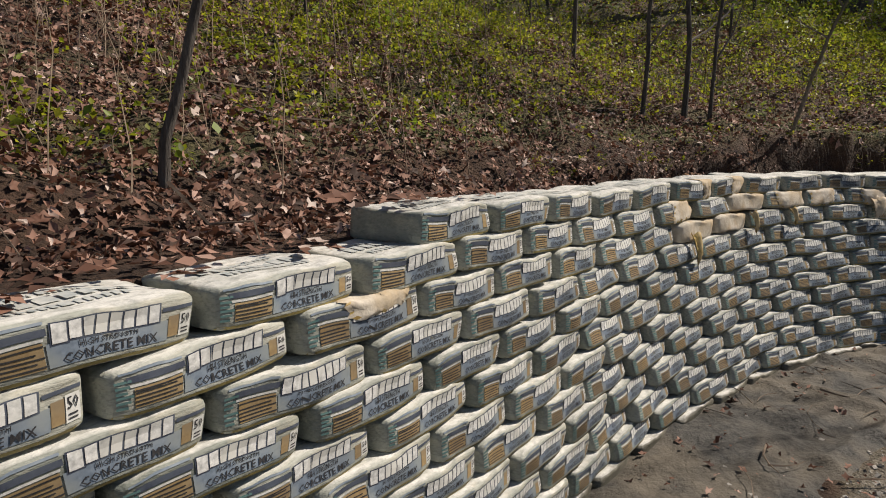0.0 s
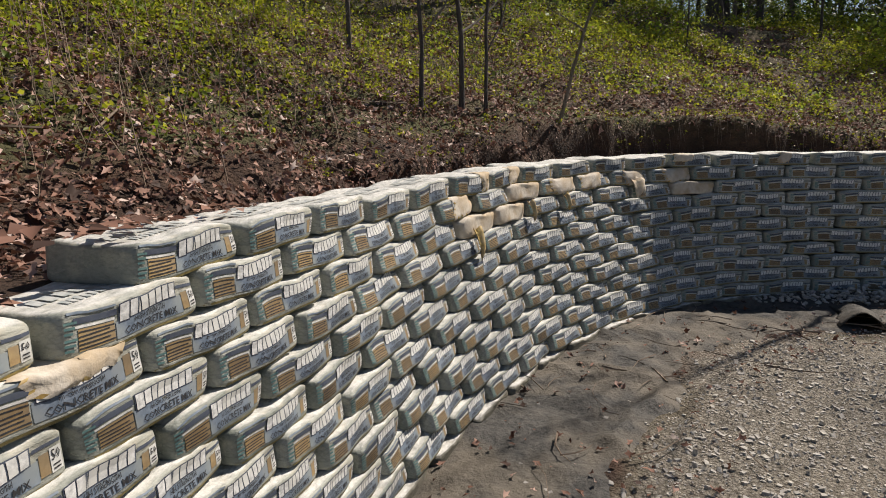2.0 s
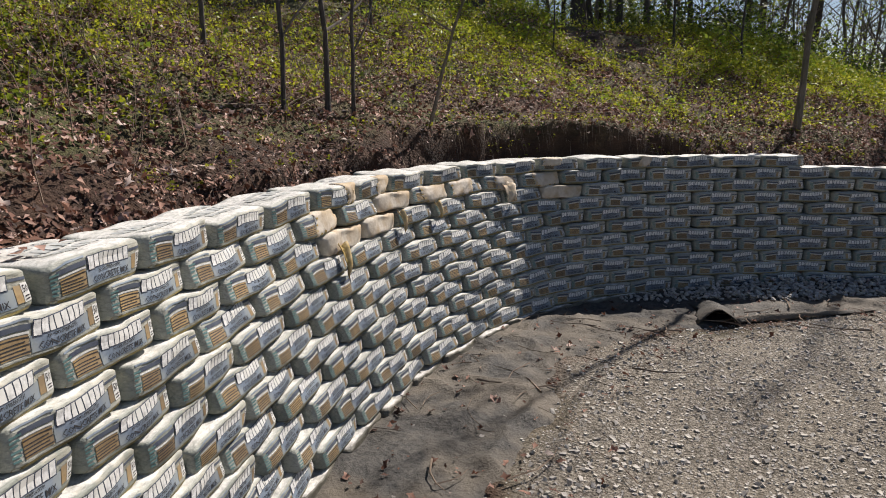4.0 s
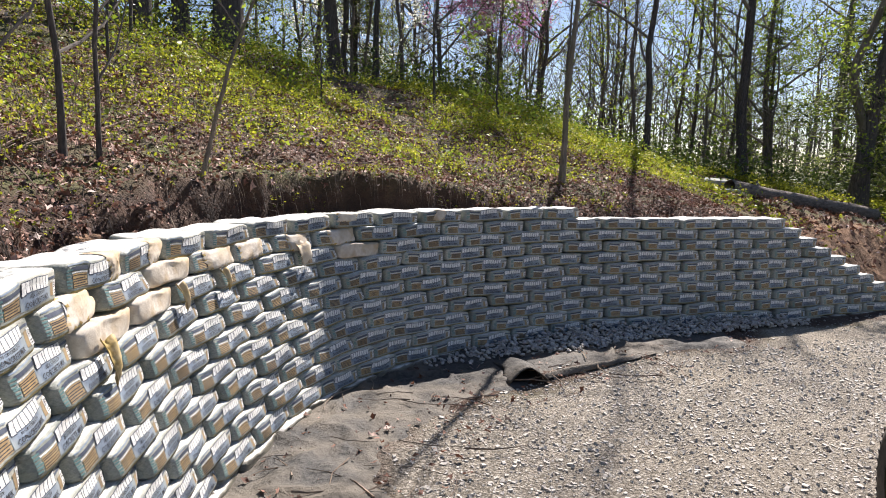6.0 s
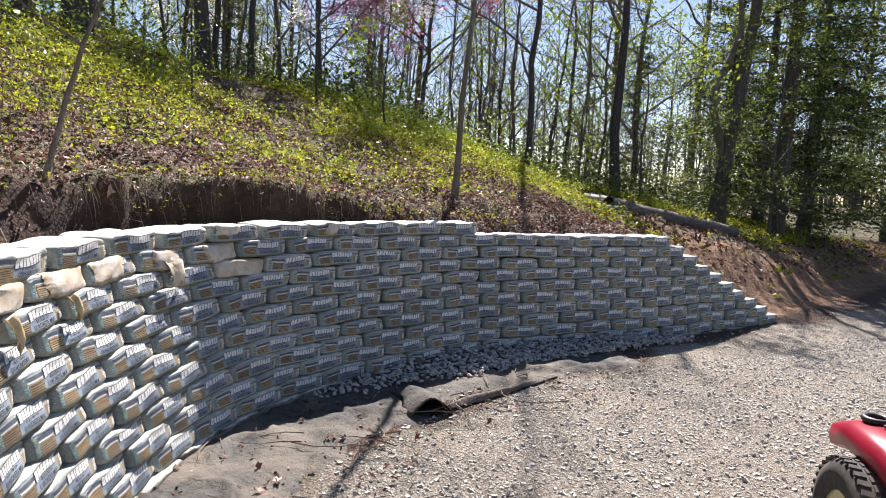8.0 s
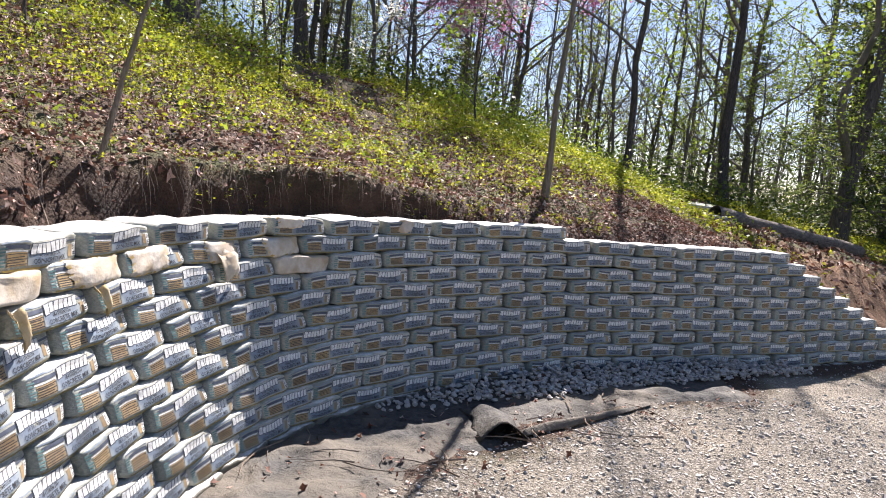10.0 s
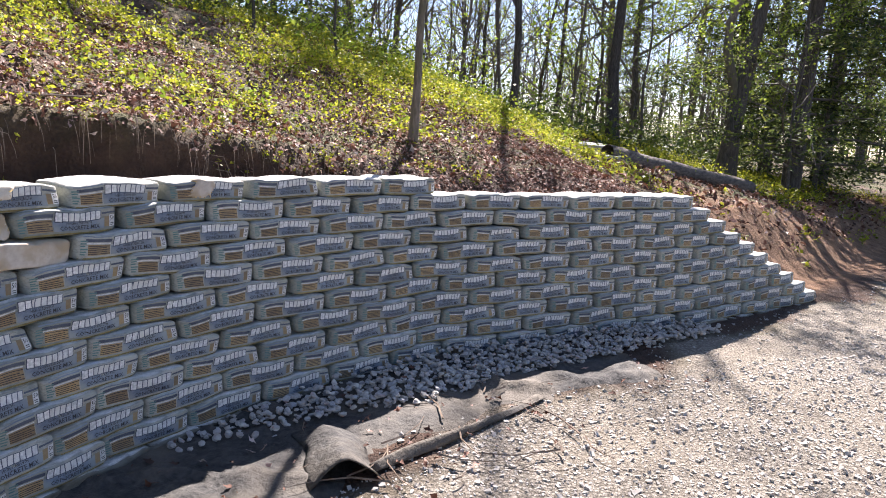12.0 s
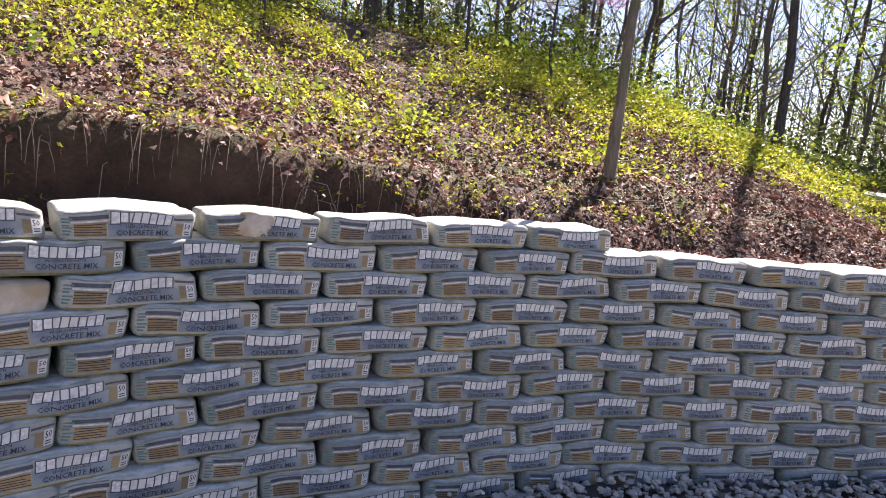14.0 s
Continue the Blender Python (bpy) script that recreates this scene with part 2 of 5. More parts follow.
def box(sx, sy, sz, bevel=0.01, at=None, segments=2):
    bm = bmesh.new()
    bmesh.ops.create_cube(bm, size=1, matrix=(at or Matrix()) @ Matrix.Diagonal((sx, sy, sz, 1)))
    if bevel:
        bmesh.ops.bevel(bm, geom=bm.edges[:], offset=bevel, segments=segments, affect="EDGES", profile=0.6)
    for f in bm.faces:
        f.smooth = True
    return bm


def tube(path, radii, sides):
    """Verts and faces of a tapering tube along a path."""
    path = np.asarray(path, float)
    k = len(path)
    way = np.gradient(path, axis=0)
    way /= np.linalg.norm(way, axis=1)[:, None] + 1e-9
    ref = np.array([0.31, 0.87, 0.12])
    a = np.cross(way, ref)
    a /= np.linalg.norm(a, axis=1)[:, None] + 1e-9
    b = np.cross(way, a)
    ang = np.linspace(0, 2 * np.pi, sides, endpoint=False)
    ring = a[:, None, :] * np.cos(ang)[None, :, None] + b[:, None, :] * np.sin(ang)[None, :, None]
    verts = (path[:, None, :] + ring * np.asarray(radii)[:, None, None]).reshape(-1, 3)
    faces = [(i * sides + j, i * sides + (j + 1) % sides, (i + 1) * sides + (j + 1) % sides, (i + 1) * sides + j) for i in range(k - 1) for j in range(sides)]
    faces.append(tuple(range((k - 1) * sides, k * sides)))
    return verts, faces


class Heap:
    """Collects verts and faces into one mesh."""

    def __init__(self):
        self.v, self.f, self.n = [], [], 0

    def add(self, verts, faces):
        self.v.append(np.asarray(verts, float))
        self.f += [tuple(i + self.n for i in f) for f in faces]
        self.n += len(verts)

    def mesh(self, name, mat, smooth=False):
        return mesh_of(name, np.concatenate(self.v), self.f, mat, smooth=smooth)


def leaf_cloud(name, places, sizes, mat, rng, lie=0.0, normals=None, slim=0.55, curl=0.3):
    """Many small folded leaves, one at each place. lie: how far they lie flat."""
    n = len(places)
    way = rng.normal(size=(n, 3))
    up = np.tile([0.0, 0.0, 1.0], (n, 1)) if normals is None else normals
    way -= lie * (way * up).sum(1)[:, None] * up
    way /= np.linalg.norm(way, axis=1)[:, None]
    nor = rng.normal(size=(n, 3)) * (1 - lie * 0.75) + up * (0.3 + 1.5 * lie)
    side = np.cross(way, nor)
    side /= np.linalg.norm(side, axis=1)[:, None] + 1e-9
    nor = np.cross(side, way)
    s = sizes[:, None]
    w = slim * rng.uniform(0.7, 1.3, (n, 1)) * s * 0.5
    lift = curl * rng.uniform(0.2, 1.4, (n, 1)) * s * 0.5
    c = places
    v = np.stack([c - way * s * 0.5, c + side * w + nor * lift - way * s * 0.05, c + way * s * 0.5 + nor * lift * 0.6, c - side * w + nor * lift - way * s * 0.05], 1).reshape(-1, 3)
    me = bpy.data.meshes.new(name)
    me.vertices.add(4 * n)
    me.vertices.foreach_set("co", v.astype(np.float32).ravel())
    base = 4 * np.arange(n)[:, None]
    tri = np.concatenate([base + [0, 1, 2], base + [0, 2, 3]], 1).reshape(-1)
    me.loops.add(6 * n)
    me.loops.foreach_set("vertex_index", tri.astype(np.int32))
    me.polygons.add(2 * n)
    me.polygons.foreach_set("loop_start", np.arange(0, 6 * n, 3, dtype=np.int32))
    me.materials.append(mat)
    me.update(calc_edges=True)
    return me


def lobed_cloud(name, places, sizes, mat, rng, normals):
    """Dead leaves with a ragged outline, cupped and crumpled, one at each place."""
    n = len(places)
    way = rng.normal(size=(n, 3))
    nor = normals + rng.normal(0, 0.45, (n, 3))
    nor /= np.linalg.norm(nor, axis=1)[:, None]
    way -= (way * nor).sum(1)[:, None] * nor
    way /= np.linalg.norm(way, axis=1)[:, None]
    side = np.cross(nor, way)
    ang = np.linspace(0, 2 * np.pi, 9, endpoint=False)
    rad = np.array([1.0, 0.55, 0.8, 0.38, 0.75, 0.75, 0.38, 0.8, 0.55])[None, :] * rng.uniform(0.75, 1.2, (n, 9))
    wide = rng.uniform(0.55, 0.95, (n, 1))
    s = sizes[:, None] * 0.5
    cup = s * (rng.uniform(-0.2, 0.8, (n, 1)) * rad ** 2 * np.abs(np.sin(ang))[None, :] + rng.normal(0, 0.16, (n, 9)))
    rim = places[:, None, :] + (rad * np.cos(ang) * s)[..., None] * way[:, None, :] + (rad * np.sin(ang) * s * wide)[..., None] * side[:, None, :] + cup[..., None] * nor[:, None, :]
    v = np.concatenate([places[:, None, :], rim], 1).reshape(-1, 3)
    fan = np.array([(0, 1 + k, 1 + (k + 1) % 9) for k in range(9)])
    tri = (fan[None] + 10 * np.arange(n)[:, None, None]).reshape(-1)
    me = bpy.data.meshes.new(name)
    me.vertices.add(10 * n)
    me.vertices.foreach_set("co", v.astype(np.float32).ravel())
    me.loops.add(27 * n)
    me.loops.foreach_set("vertex_index", tri.astype(np.int32))
    me.polygons.add(9 * n)
    me.polygons.foreach_set("loop_start", np.arange(0, 27 * n, 3, dtype=np.int32))
    me.materials.append(mat)
    me.update(calc_edges=True)
    return me


# ---- the line of the wall: its front top edge ----
LINE = np.array([(-9.0, -11.0), (-4.8, -5.1), (-1.60, -0.45), (-0.54, 1.07), (0.0, 1.83), (0.54, 2.60), (1.07, 3.37), (1.36, 3.74), (1.68, 4.09), (2.0, 4.42), (2.37, 4.71), (2.77, 4.97),
                 (3.19, 5.17), (3.64, 5.30), (4.11, 5.36), (4.58, 5.345), (5.05, 5.28), (5.51, 5.18), (5.97, 5.06), (6.42, 4.92), (7.5, 4.36), (8.63, 3.76), (9.8, 3.24), (10.9, 2.78)])


def spline(points, steps):
    out = []
    p = np.vstack([2 * points[0] - points[1], points, 2 * points[-1] - points[-2]])
    for i in range(1, len(p) - 2):
        t = np.linspace(0, 1, steps, endpoint=False)[:, None]
        a, b, c, d = p[i - 1], p[i], p[i + 1], p[i + 2]
        out.append(0.5 * (2 * b + (c - a) * t + (2 * a - 5 * b + 4 * c - d) * t ** 2 + (3 * b - a - 3 * c + d) * t ** 3))
    out.append(points[-1:])
    return np.vstack(out)


DENSE = spline(LINE, 24)
ARC = np.concatenate([[0], np.cumsum(np.linalg.norm(np.diff(DENSE, axis=0), axis=1))])
ARC -= ARC[4 * 24]
WAY = np.gradient(DENSE, axis=0)
WAY /= np.linalg.norm(WAY, axis=1)[:, None]
BAG = float(ARC[19 * 24]) / 17


def on_line(s):
    p = np.array([np.interp(s, ARC, DENSE[:, k]) for k in (0, 1)])
    w = np.array([np.interp(s, ARC, WAY[:, k]) for k in (0, 1)])
    w /= np.linalg.norm(w)
    return p, w, np.array([w[1], -w[0]])


TOP, COURSE, SETBACK = 1.355, 0.111, 0.016
END_ONE = 22.5 * BAG


def rise(s):
    """The wall climbs a little towards its near end."""
    return 0.045 * np.clip(1 - s / 1.9, 0, 1) if s > -9 else 0.045


# where the bank's foot goes on past the wall's end
TAIL = np.array([(10.9, 2.78), (11.7, 2.55), (12.8, 2.3), (14.5, 1.9), (20.0, 0.8), (60.0, -8.0)])
EDGE = np.vstack([np.array([(-60.0, -82.0)]), DENSE, spline(TAIL, 12)[1:]])
EDGE_ARC = np.concatenate([[0], np.cumsum(np.linalg.norm(np.diff(EDGE, axis=0), axis=1))])
EDGE_ARC += ARC[0] - EDGE_ARC[1]


def edge_distance(xy):
    """How far behind the wall's line points lie (in front: minus), and beside which stretch."""
    d, s = np.empty(len(xy)), np.empty(len(xy))
    a, b = EDGE[:-1], EDGE[1:]
    ab = b - a
    ll = (ab ** 2).sum(1)
    for i in range(0, len(xy), 4000):
        q = xy[i:i + 4000][:, None, :]
        t = np.clip(((q - a) * ab).sum(2) / ll, 0, 1)
        gap = q - (a + ab * t[..., None])
        g = (gap ** 2).sum(2)
        k = g.argmin(1)
        r = np.arange(len(k))
        side = ab[k, 0] * gap[r, k, 1] - ab[k, 1] * gap[r, k, 0]
        d[i:i + 4000] = np.sqrt(g[r, k]) * np.where(side >= 0, 1, -1)
        s[i:i + 4000] = EDGE_ARC[k] + t[r, k] * np.sqrt(ll[k])
    return d, s


def wobble(x, y, scale, seed=0.0):
    """Cheap smooth noise, about -1 to 1, for arrays."""
    out = 0
    for k, (f, a) in enumerate(((1.0, 0.5), (2.13, 0.28), (4.31, 0.16), (8.7, 0.1))):
        ph = seed * 1.7 + k * 2.1
        out = out + a * (np.sin(f * scale * x + ph + 1.3 * np.sin(f * scale * 0.7 * y + ph)) + np.cos(f * scale * 1.1 * y - ph + 1.1 * np.sin(f * scale * 0.8 * x + 2 * ph)))
    return out


S_END = float(ARC[-1])
YARD = 0.10


def ground_height(xy):
    """Height of the ground, and how much of it is gravel and bare soil."""
    x, y = xy[:, 0], xy[:, 1]
    d, s = edge_distance(xy)
    yard = YARD + 0.012 * wobble(x, y, 2.2) + 0.02 * wobble(x, y, 0.5, 3) + 0.04 * np.clip((x - 4.5) / 3, 0, 1) - 0.004 * np.clip(-d - 6, 0, 60)
    fill = np.interp(s, [-40, 0, END_ONE - 0.1, S_END, S_END + 1.0], [1.24, 1.27, 1.15, 0.16, 0.10])
    cut = np.interp(s, [-10, 0, 5 * BAG, 9 * BAG, 13 * BAG, 16 * BAG, 19 * BAG, 22 * BAG, S_END, S_END + 3, S_END + 12], [1.42, 1.44, 1.52, 1.60, 1.63, 1.48, 1.38, 1.28, 0.82, 0.66, 0.6])
    start = np.interp(s, [S_END - 1, S_END + 1], [0.55, 0.30]) + 0.07 * wobble(x, y, 3.1, 5)
    width = np.interp(s, [-5, 3, 5, 14 * BAG, 17 * BAG, END_ONE, S_END, S_END + 6], [0.5, 0.35, 0.13, 0.13, 0.35, 0.5, 0.7, 0.8])
    m = np.interp(x, [-4, 4, 6.5, 9.6, 12.4, 16, 22], [0.38, 0.36, 0.32, 0.27, 0.26, 0.20, 0.08])
    lip = start + width
    run = np.clip(d - lip, 0, None)
    run = np.where(run > 6.5, 6.5 + 2.5 * (1 - np.exp(-(run - 6.5) / 2.5)), run)
    t = np.clip((d - start) / width, 0, 1)
    bank = fill + (cut - fill) * (t ** 0.8) + m * run
    bank += np.clip(run, 0, 1) * (0.05 * wobble(x, y, 1.6, 8) + 0.10 * wobble(x, y, 0.45, 2)) + t * 0.035 * wobble(x, y, 6.0, 4)
    step = np.clip((d - 0.06) / 0.18, 0, 1)
    z = np.where(d < 0.06, yard, yard + (bank - yard) * step)
    past = s > S_END
    slope = np.clip((d + 0.1) / 1.5, 0, 1)
    z = np.where(past & (d > -0.1), yard + (bank.clip(0.1) - yard) * slope, z)
    gravel = np.clip((-d - np.interp(s, [19 * BAG, 22 * BAG], [0.95, 0.30]) - 0.15 * wobble(x, y, 2.5, 6)) * 4, 0, 1) * np.clip((13 + wobble(x, y, 0.6, 2) - np.hypot(x - 3, y)) / 3, 0, 1)
    soil = np.clip(1 - (d - lip + 0.05) * 8, 0, 1) * (1 - gravel)
    clay = np.clip((s - END_ONE - 0.9) * 1.2, 0, 1) * np.clip((d + 0.05) * 5, 0, 1) * np.clip((2.2 + 0.5 * wobble(x, y, 1.9, 3) - d) * 2, 0, 1)
    return z, gravel, soil, d, s, clay


def grown(lo, hi, fine_lo, fine_hi, step):
    a = list(np.arange(fine_lo, fine_hi, step))
    g, p = step, a[-1]
    while p < hi:
        g *= 1.22
        p += g
        a.append(p)
    g, p = step, a[0]
    while p > lo:
        g *= 1.22
        p -= g
        a.insert(0, p)
    return np.array(a)


gx, gy = grown(-400, 500, -2.0, 13.0, 0.055), grown(-400, 500, -0.5, 9.5, 0.055)
GX, GY = np.meshgrid(gx, gy)
XY = np.stack([GX.ravel(), GY.ravel()], 1)
gz, g_gravel, g_soil, g_behind, g_along, g_clay = ground_height(XY)
nx, ny = len(gx), len(gy)
quads = (np.arange(ny - 1)[:, None] * nx + np.arange(nx - 1)[None, :]).ravel()
# the cut face behind the wall is undermined: its turf lip leans out over it
lip_at = 0.72 + 0.07 * wobble(XY[:, 0], XY[:, 1], 3.1, 5)
jut = np.interp(g_along, [3 * BAG, 5 * BAG, 15 * BAG, 18 * BAG], [0, 1, 1, 0]) * np.exp(-((g_behind - lip_at) / 0.14) ** 2) * (0.13 + 0.06 * wobble(XY[:, 0], XY[:, 1], 4.0, 1))
near_way = np.array([np.interp(g_along, ARC, WAY[:, k]) for k in (0, 1)]).T
JUT = np.column_stack([near_way[:, 1], -near_way[:, 0]]) * jut[:, None]
ground_mesh = bpy.data.meshes.new("ground")
ground_mesh.vertices.add(nx * ny)
ground_mesh.vertices.foreach_set("co", np.column_stack([XY + JUT, gz]).astype(np.float32).ravel())
ground_mesh.loops.add(4 * len(quads))
ground_mesh.loops.foreach_set("vertex_index", np.stack([quads, quads + 1, quads + nx + 1, quads + nx], 1).astype(np.int32).ravel())
ground_mesh.polygons.add(len(quads))
ground_mesh.polygons.foreach_set("loop_start", np.arange(0, 4 * len(quads), 4, dtype=np.int32))
ground_mesh.polygons.foreach_set("use_smooth", np.ones(len(quads), dtype=bool))
ground_mesh.update(calc_edges=True)
for key, values in (("gravel", g_gravel), ("soil", g_soil), ("clay", g_clay)):
    ground_mesh.attributes.new(key, "FLOAT", "POINT").data.foreach_set("value", values.astype(np.float32))
ground_mesh.materials.append(GROUND)
tagged(new("ground", ground_mesh), "gravel yard cut into a wooded hillside with brown soil", "ground", kind="structure")


def strip(s0, s1, d0, d1, ns, nd, lift):
    """A draped strip along the wall's foot; d0 and d1 may be functions of s."""
    verts = []
    for s in np.linspace(s0, s1, ns):
        p, w, n = on_line(s)
        a, b = d0(s), d1(s)
        for k in range(nd):
            q = p + n * (a + (b - a) * k / (nd - 1))
            verts.append((q[0], q[1]))
    xy = np.array(verts)
    z, _, _, d, s, _ = ground_height(xy)
    z = np.maximum(z.clip(max=0.3), YARD - 0.02) + lift(xy, d, s)
    faces = [(i * nd + k, i * nd + k + 1, (i + 1) * nd + k + 1, (i + 1) * nd + k) for i in range(ns - 1) for k in range(nd - 1)]
    return np.column_stack([xy, z]), faces


def fabric_lift(xy, d, s):
    ridge = 0.022 * np.abs(wobble(xy[:, 0], xy[:, 1], 5.0, 9)) + 0.006
    out = ridge + 0.030 * np.exp(-((wobble(xy[:, 0], xy[:, 1], 1.8, 4)) / 0.10) ** 2)
    hem = np.clip((1.12 + d + 0.10 * wobble(xy[:, 0], xy[:, 1], 3.3, 7)) * 6, 0, 1)
    return out * hem - 0.02 * (1 - hem)


fv, ff = strip(-4.0, 19.6 * BAG, lambda s: 0.02, lambda s: 1.22, 330, 44, fabric_lift)
tagged(new("landscape_fabric", mesh_of("landscape_fabric", fv, ff, FABRIC, smooth=True)), "dusty black landscape fabric laid along the wall foot", "fabric")


# ---- the bags ----
HL, HD, HH = BAG * 0.485, 0.148, 0.0570
PX, PY, PZ = 15.0, 14.0, 11.0


def bag_shape(p, seed, amount=1.0, slope=0.0):
    """Places points of the bag's smooth body on its creased, sagging skin."""
    x, y, z = p[:, 0], p[:, 1], p[:, 2]
    o = np.empty_like(p)
    end = np.abs(x / HL) ** 6
    fold = np.sin(17 * x + 2.3 * seed) * np.sin(38 * z + seed) + 0.6 * np.sin(29 * x - 21 * z + 1.7 * seed)
    o[:, 0] = x + 0.006 * amount * np.sin(22 * z + seed) * np.sign(x)
    o[:, 1] = y - 0.007 * amount * np.cos(1.5 * x / HL) * (y < 0) + 0.0035 * amount * fold
    o[:, 1] += slope * np.clip(z / HH + 0.6, 0, 1.6) / 1.6 * np.clip(-y / HD, 0, 1)
    sway = 0.003 * np.cos(2.2 * x / HL + seed) + 0.002 * np.sin(3.7 * x / HL + 2.3 * seed)
    o[:, 2] = z * (1 - 0.10 * end) + amount * (0.004 * np.sin(19 * x + 23 * y + seed) * (z > 0) + sway)
    lip = np.clip(-y / HD - 0.75, 0, 0.25) * 4 * np.clip(z / HH - 0.6, 0, 0.4) * 2.5
    o[:, 2] += amount * lip * (0.0035 * np.sin(43 * x + 3.1 * seed) + 0.0025 * np.sin(71 * x + seed))
    o[:, 1] -= amount * lip * 0.006 * (0.6 + np.sin(23 * x + 1.3 * seed))
    return o


def bag_body(seed, mat, amount=1.0, slope=0.0):
    bm = bmesh.new()
    bmesh.ops.create_cube(bm, size=2)
    bmesh.ops.subdivide_edges(bm, edges=[e for e in bm.edges if abs(e.verts[0].co.x - e.verts[1].co.x) > 0.1], cuts=17, use_grid_fill=True)
    bmesh.ops.subdivide_edges(bm, edges=[e for e in bm.edges if abs(e.verts[0].co.y - e.verts[1].co.y) > 0.1], cuts=6, use_grid_fill=True)
    bmesh.ops.subdivide_edges(bm, edges=[e for e in bm.edges if abs(e.verts[0].co.z - e.verts[1].co.z) > 0.1], cuts=8, use_grid_fill=True)
    co = np.array([v.co for v in bm.verts])
    co = np.sign(co) * np.abs(co) ** 0.6
    lo, hi = np.zeros(len(co)), np.ones(len(co))
    for _ in range(30):
        mid = (lo + hi) / 2
        inside = (np.abs(co * mid[:, None]) ** np.array([PX, PY, PZ])).sum(1) < 1
        lo, hi = np.where(inside, mid, lo), np.where(inside, hi, mid)
    co = co * lo[:, None]
    co = bag_shape(co * np.array([HL, HD, HH]), seed, amount, slope)
    for v, c in zip(bm.verts, co):
        v.co = c
    for f in bm.faces:
        f.smooth = True
    me = bpy.data.meshes.new("bag")
    bm.to_mesh(me)
    bm.free()
    me.materials.append(mat)
    return me


def on_front(u, v, seed, lift, slope=0.0):
    """u, v from 0 to 1 across the bag's front; just proud of it."""
    x, z = (np.asarray(u) * 2 - 1) * HL, (np.asarray(v) * 2 - 1) * HH
    y = -HD * np.clip(1 - np.abs(x / HL) ** PX - np.abs(z / HH) ** PZ, 0, 1) ** (1 / PY)
    o = bag_shape(np.column_stack([x, y, z]), seed, 1.0, slope)
    o[:, 1] -= lift
    return o


def glyphs(text, spacing=1.0):
    """Flat outline of a text with the built-in font, 1 high."""
    cu = bpy.data.curves.new("text", "FONT")
    cu.body, cu.resolution_u, cu.space_character, cu.offset = text, 1, spacing, 0.010
    ob = new("text", cu)
    bpy.context.view_layer.update()
    me = bpy.data.meshes.new_from_object(ob.evaluated_get(bpy.context.evaluated_depsgraph_get()))
    bpy.data.objects.remove(ob)
    v = np.array([q.co[:2] for q in me.vertices])
    f = [tuple(q.vertices) for q in me.polygons]
    bpy.data.meshes.remove(me)
    v -= v.min(0)
    return v / v.max(0), f


FIFTY = glyphs("50")
WORDS = [glyphs("HIGH STRENGTH"), glyphs("CONCRETE MIX")]


def bag_print(seed, slope=0.0):
    """All that is printed on a bag's front, as thin shapes lying on it."""
    verts, faces, index = [], [], []

    def flat(u0, v0, u1, v1, mat, lift=0.0016, slant=0.0):
        nu, nv = max(1, int((u1 - u0) / 0.05)), max(1, int((v1 - v0) / 0.14))
        base = sum(len(q) for q in verts)
        uu, vv = np.meshgrid(np.linspace(u0, u1, nu + 1), np.linspace(v0, v1, nv + 1))
        verts.append(on_front((uu + slant * (vv - v0)).ravel(), vv.ravel(), seed, lift, slope))
        for j in range(nv):
            for i in range(nu):
                a = base + j * (nu + 1) + i
                faces.append((a, a + 1, a + nu + 2, a + nu + 1))
                index.append(mat)

    def written(glyph, u0, v0, u1, v1, mat, lift=0.0032):
        v, f = glyph
        base = sum(len(q) for q in verts)
        verts.append(on_front(u0 + (u1 - u0) * v[:, 0], v0 + (v1 - v0) * v[:, 1], seed, lift, slope))
        for q in f:
            faces.append(tuple(base + i for i in q))
            index.append(mat)

    W, NAVY, TAN, BLUE, YEL, TEAL, BLK = range(7)
    flat(0.02, 0.05, 0.98, 0.115, YEL)
    flat(0.335, 0.19, 0.84, 0.56, BLUE)
    flat(0.05, 0.885, 0.34, 0.93, BLUE)
    flat(0.08, 0.70, 0.345, 0.82, NAVY)
    flat(0.815, 0.72, 0.97, 0.79, NAVY)
    flat(0.09, 0.62, 0.33, 0.665, W)
    flat(0.105, 0.20, 0.325, 0.60, TAN)
    for k in range(5):
        flat(0.105, 0.235 + 0.075 * k, 0.325 - 0.03 * (k % 2), 0.262 + 0.075 * k, BLK, 0.0026)
    for k in range(6):
        flat(0.03, 0.22 + 0.10 * k, 0.075 + 0.012 * (k % 3), 0.27 + 0.10 * k, TEAL, 0.0026)
    left = 0.358
    for k, wide in enumerate((0.058, 0.050, 0.020, 0.050, 0.050, 0.045, 0.047, 0.045)):
        lo, hi = 0.575 if k else 0.545, 0.875
        flat(left - 0.008, lo - 0.035, left + wide + 0.009, hi + 0.02, NAVY, 0.0022, 0.02)
        flat(left, lo, left + wide, hi, W, 0.0034, 0.02)
        left += wide + 0.010
    written(WORDS[0], 0.46, 0.42, 0.70, 0.53, BLK)
    written(WORDS[1], 0.39, 0.22, 0.79, 0.38, BLK)
    flat(0.842, 0.24, 0.895, 0.62, TAN, 0.0024)
    flat(0.90, 0.22, 0.962, 0.66, W, 0.0024)
    written(FIFTY, 0.907, 0.44, 0.955, 0.62, BLK)
    for k in range(2):
        flat(0.91, 0.27 + 0.07 * k, 0.95, 0.30 + 0.07 * k, BLK, 0.0032)
    return mesh_of("print", np.concatenate(verts), faces, [INK_WHITE, INK_NAVY, INK_TAN, INK_BLUE, INK_YELLOW, INK_TEAL, INK_BLACK], index)


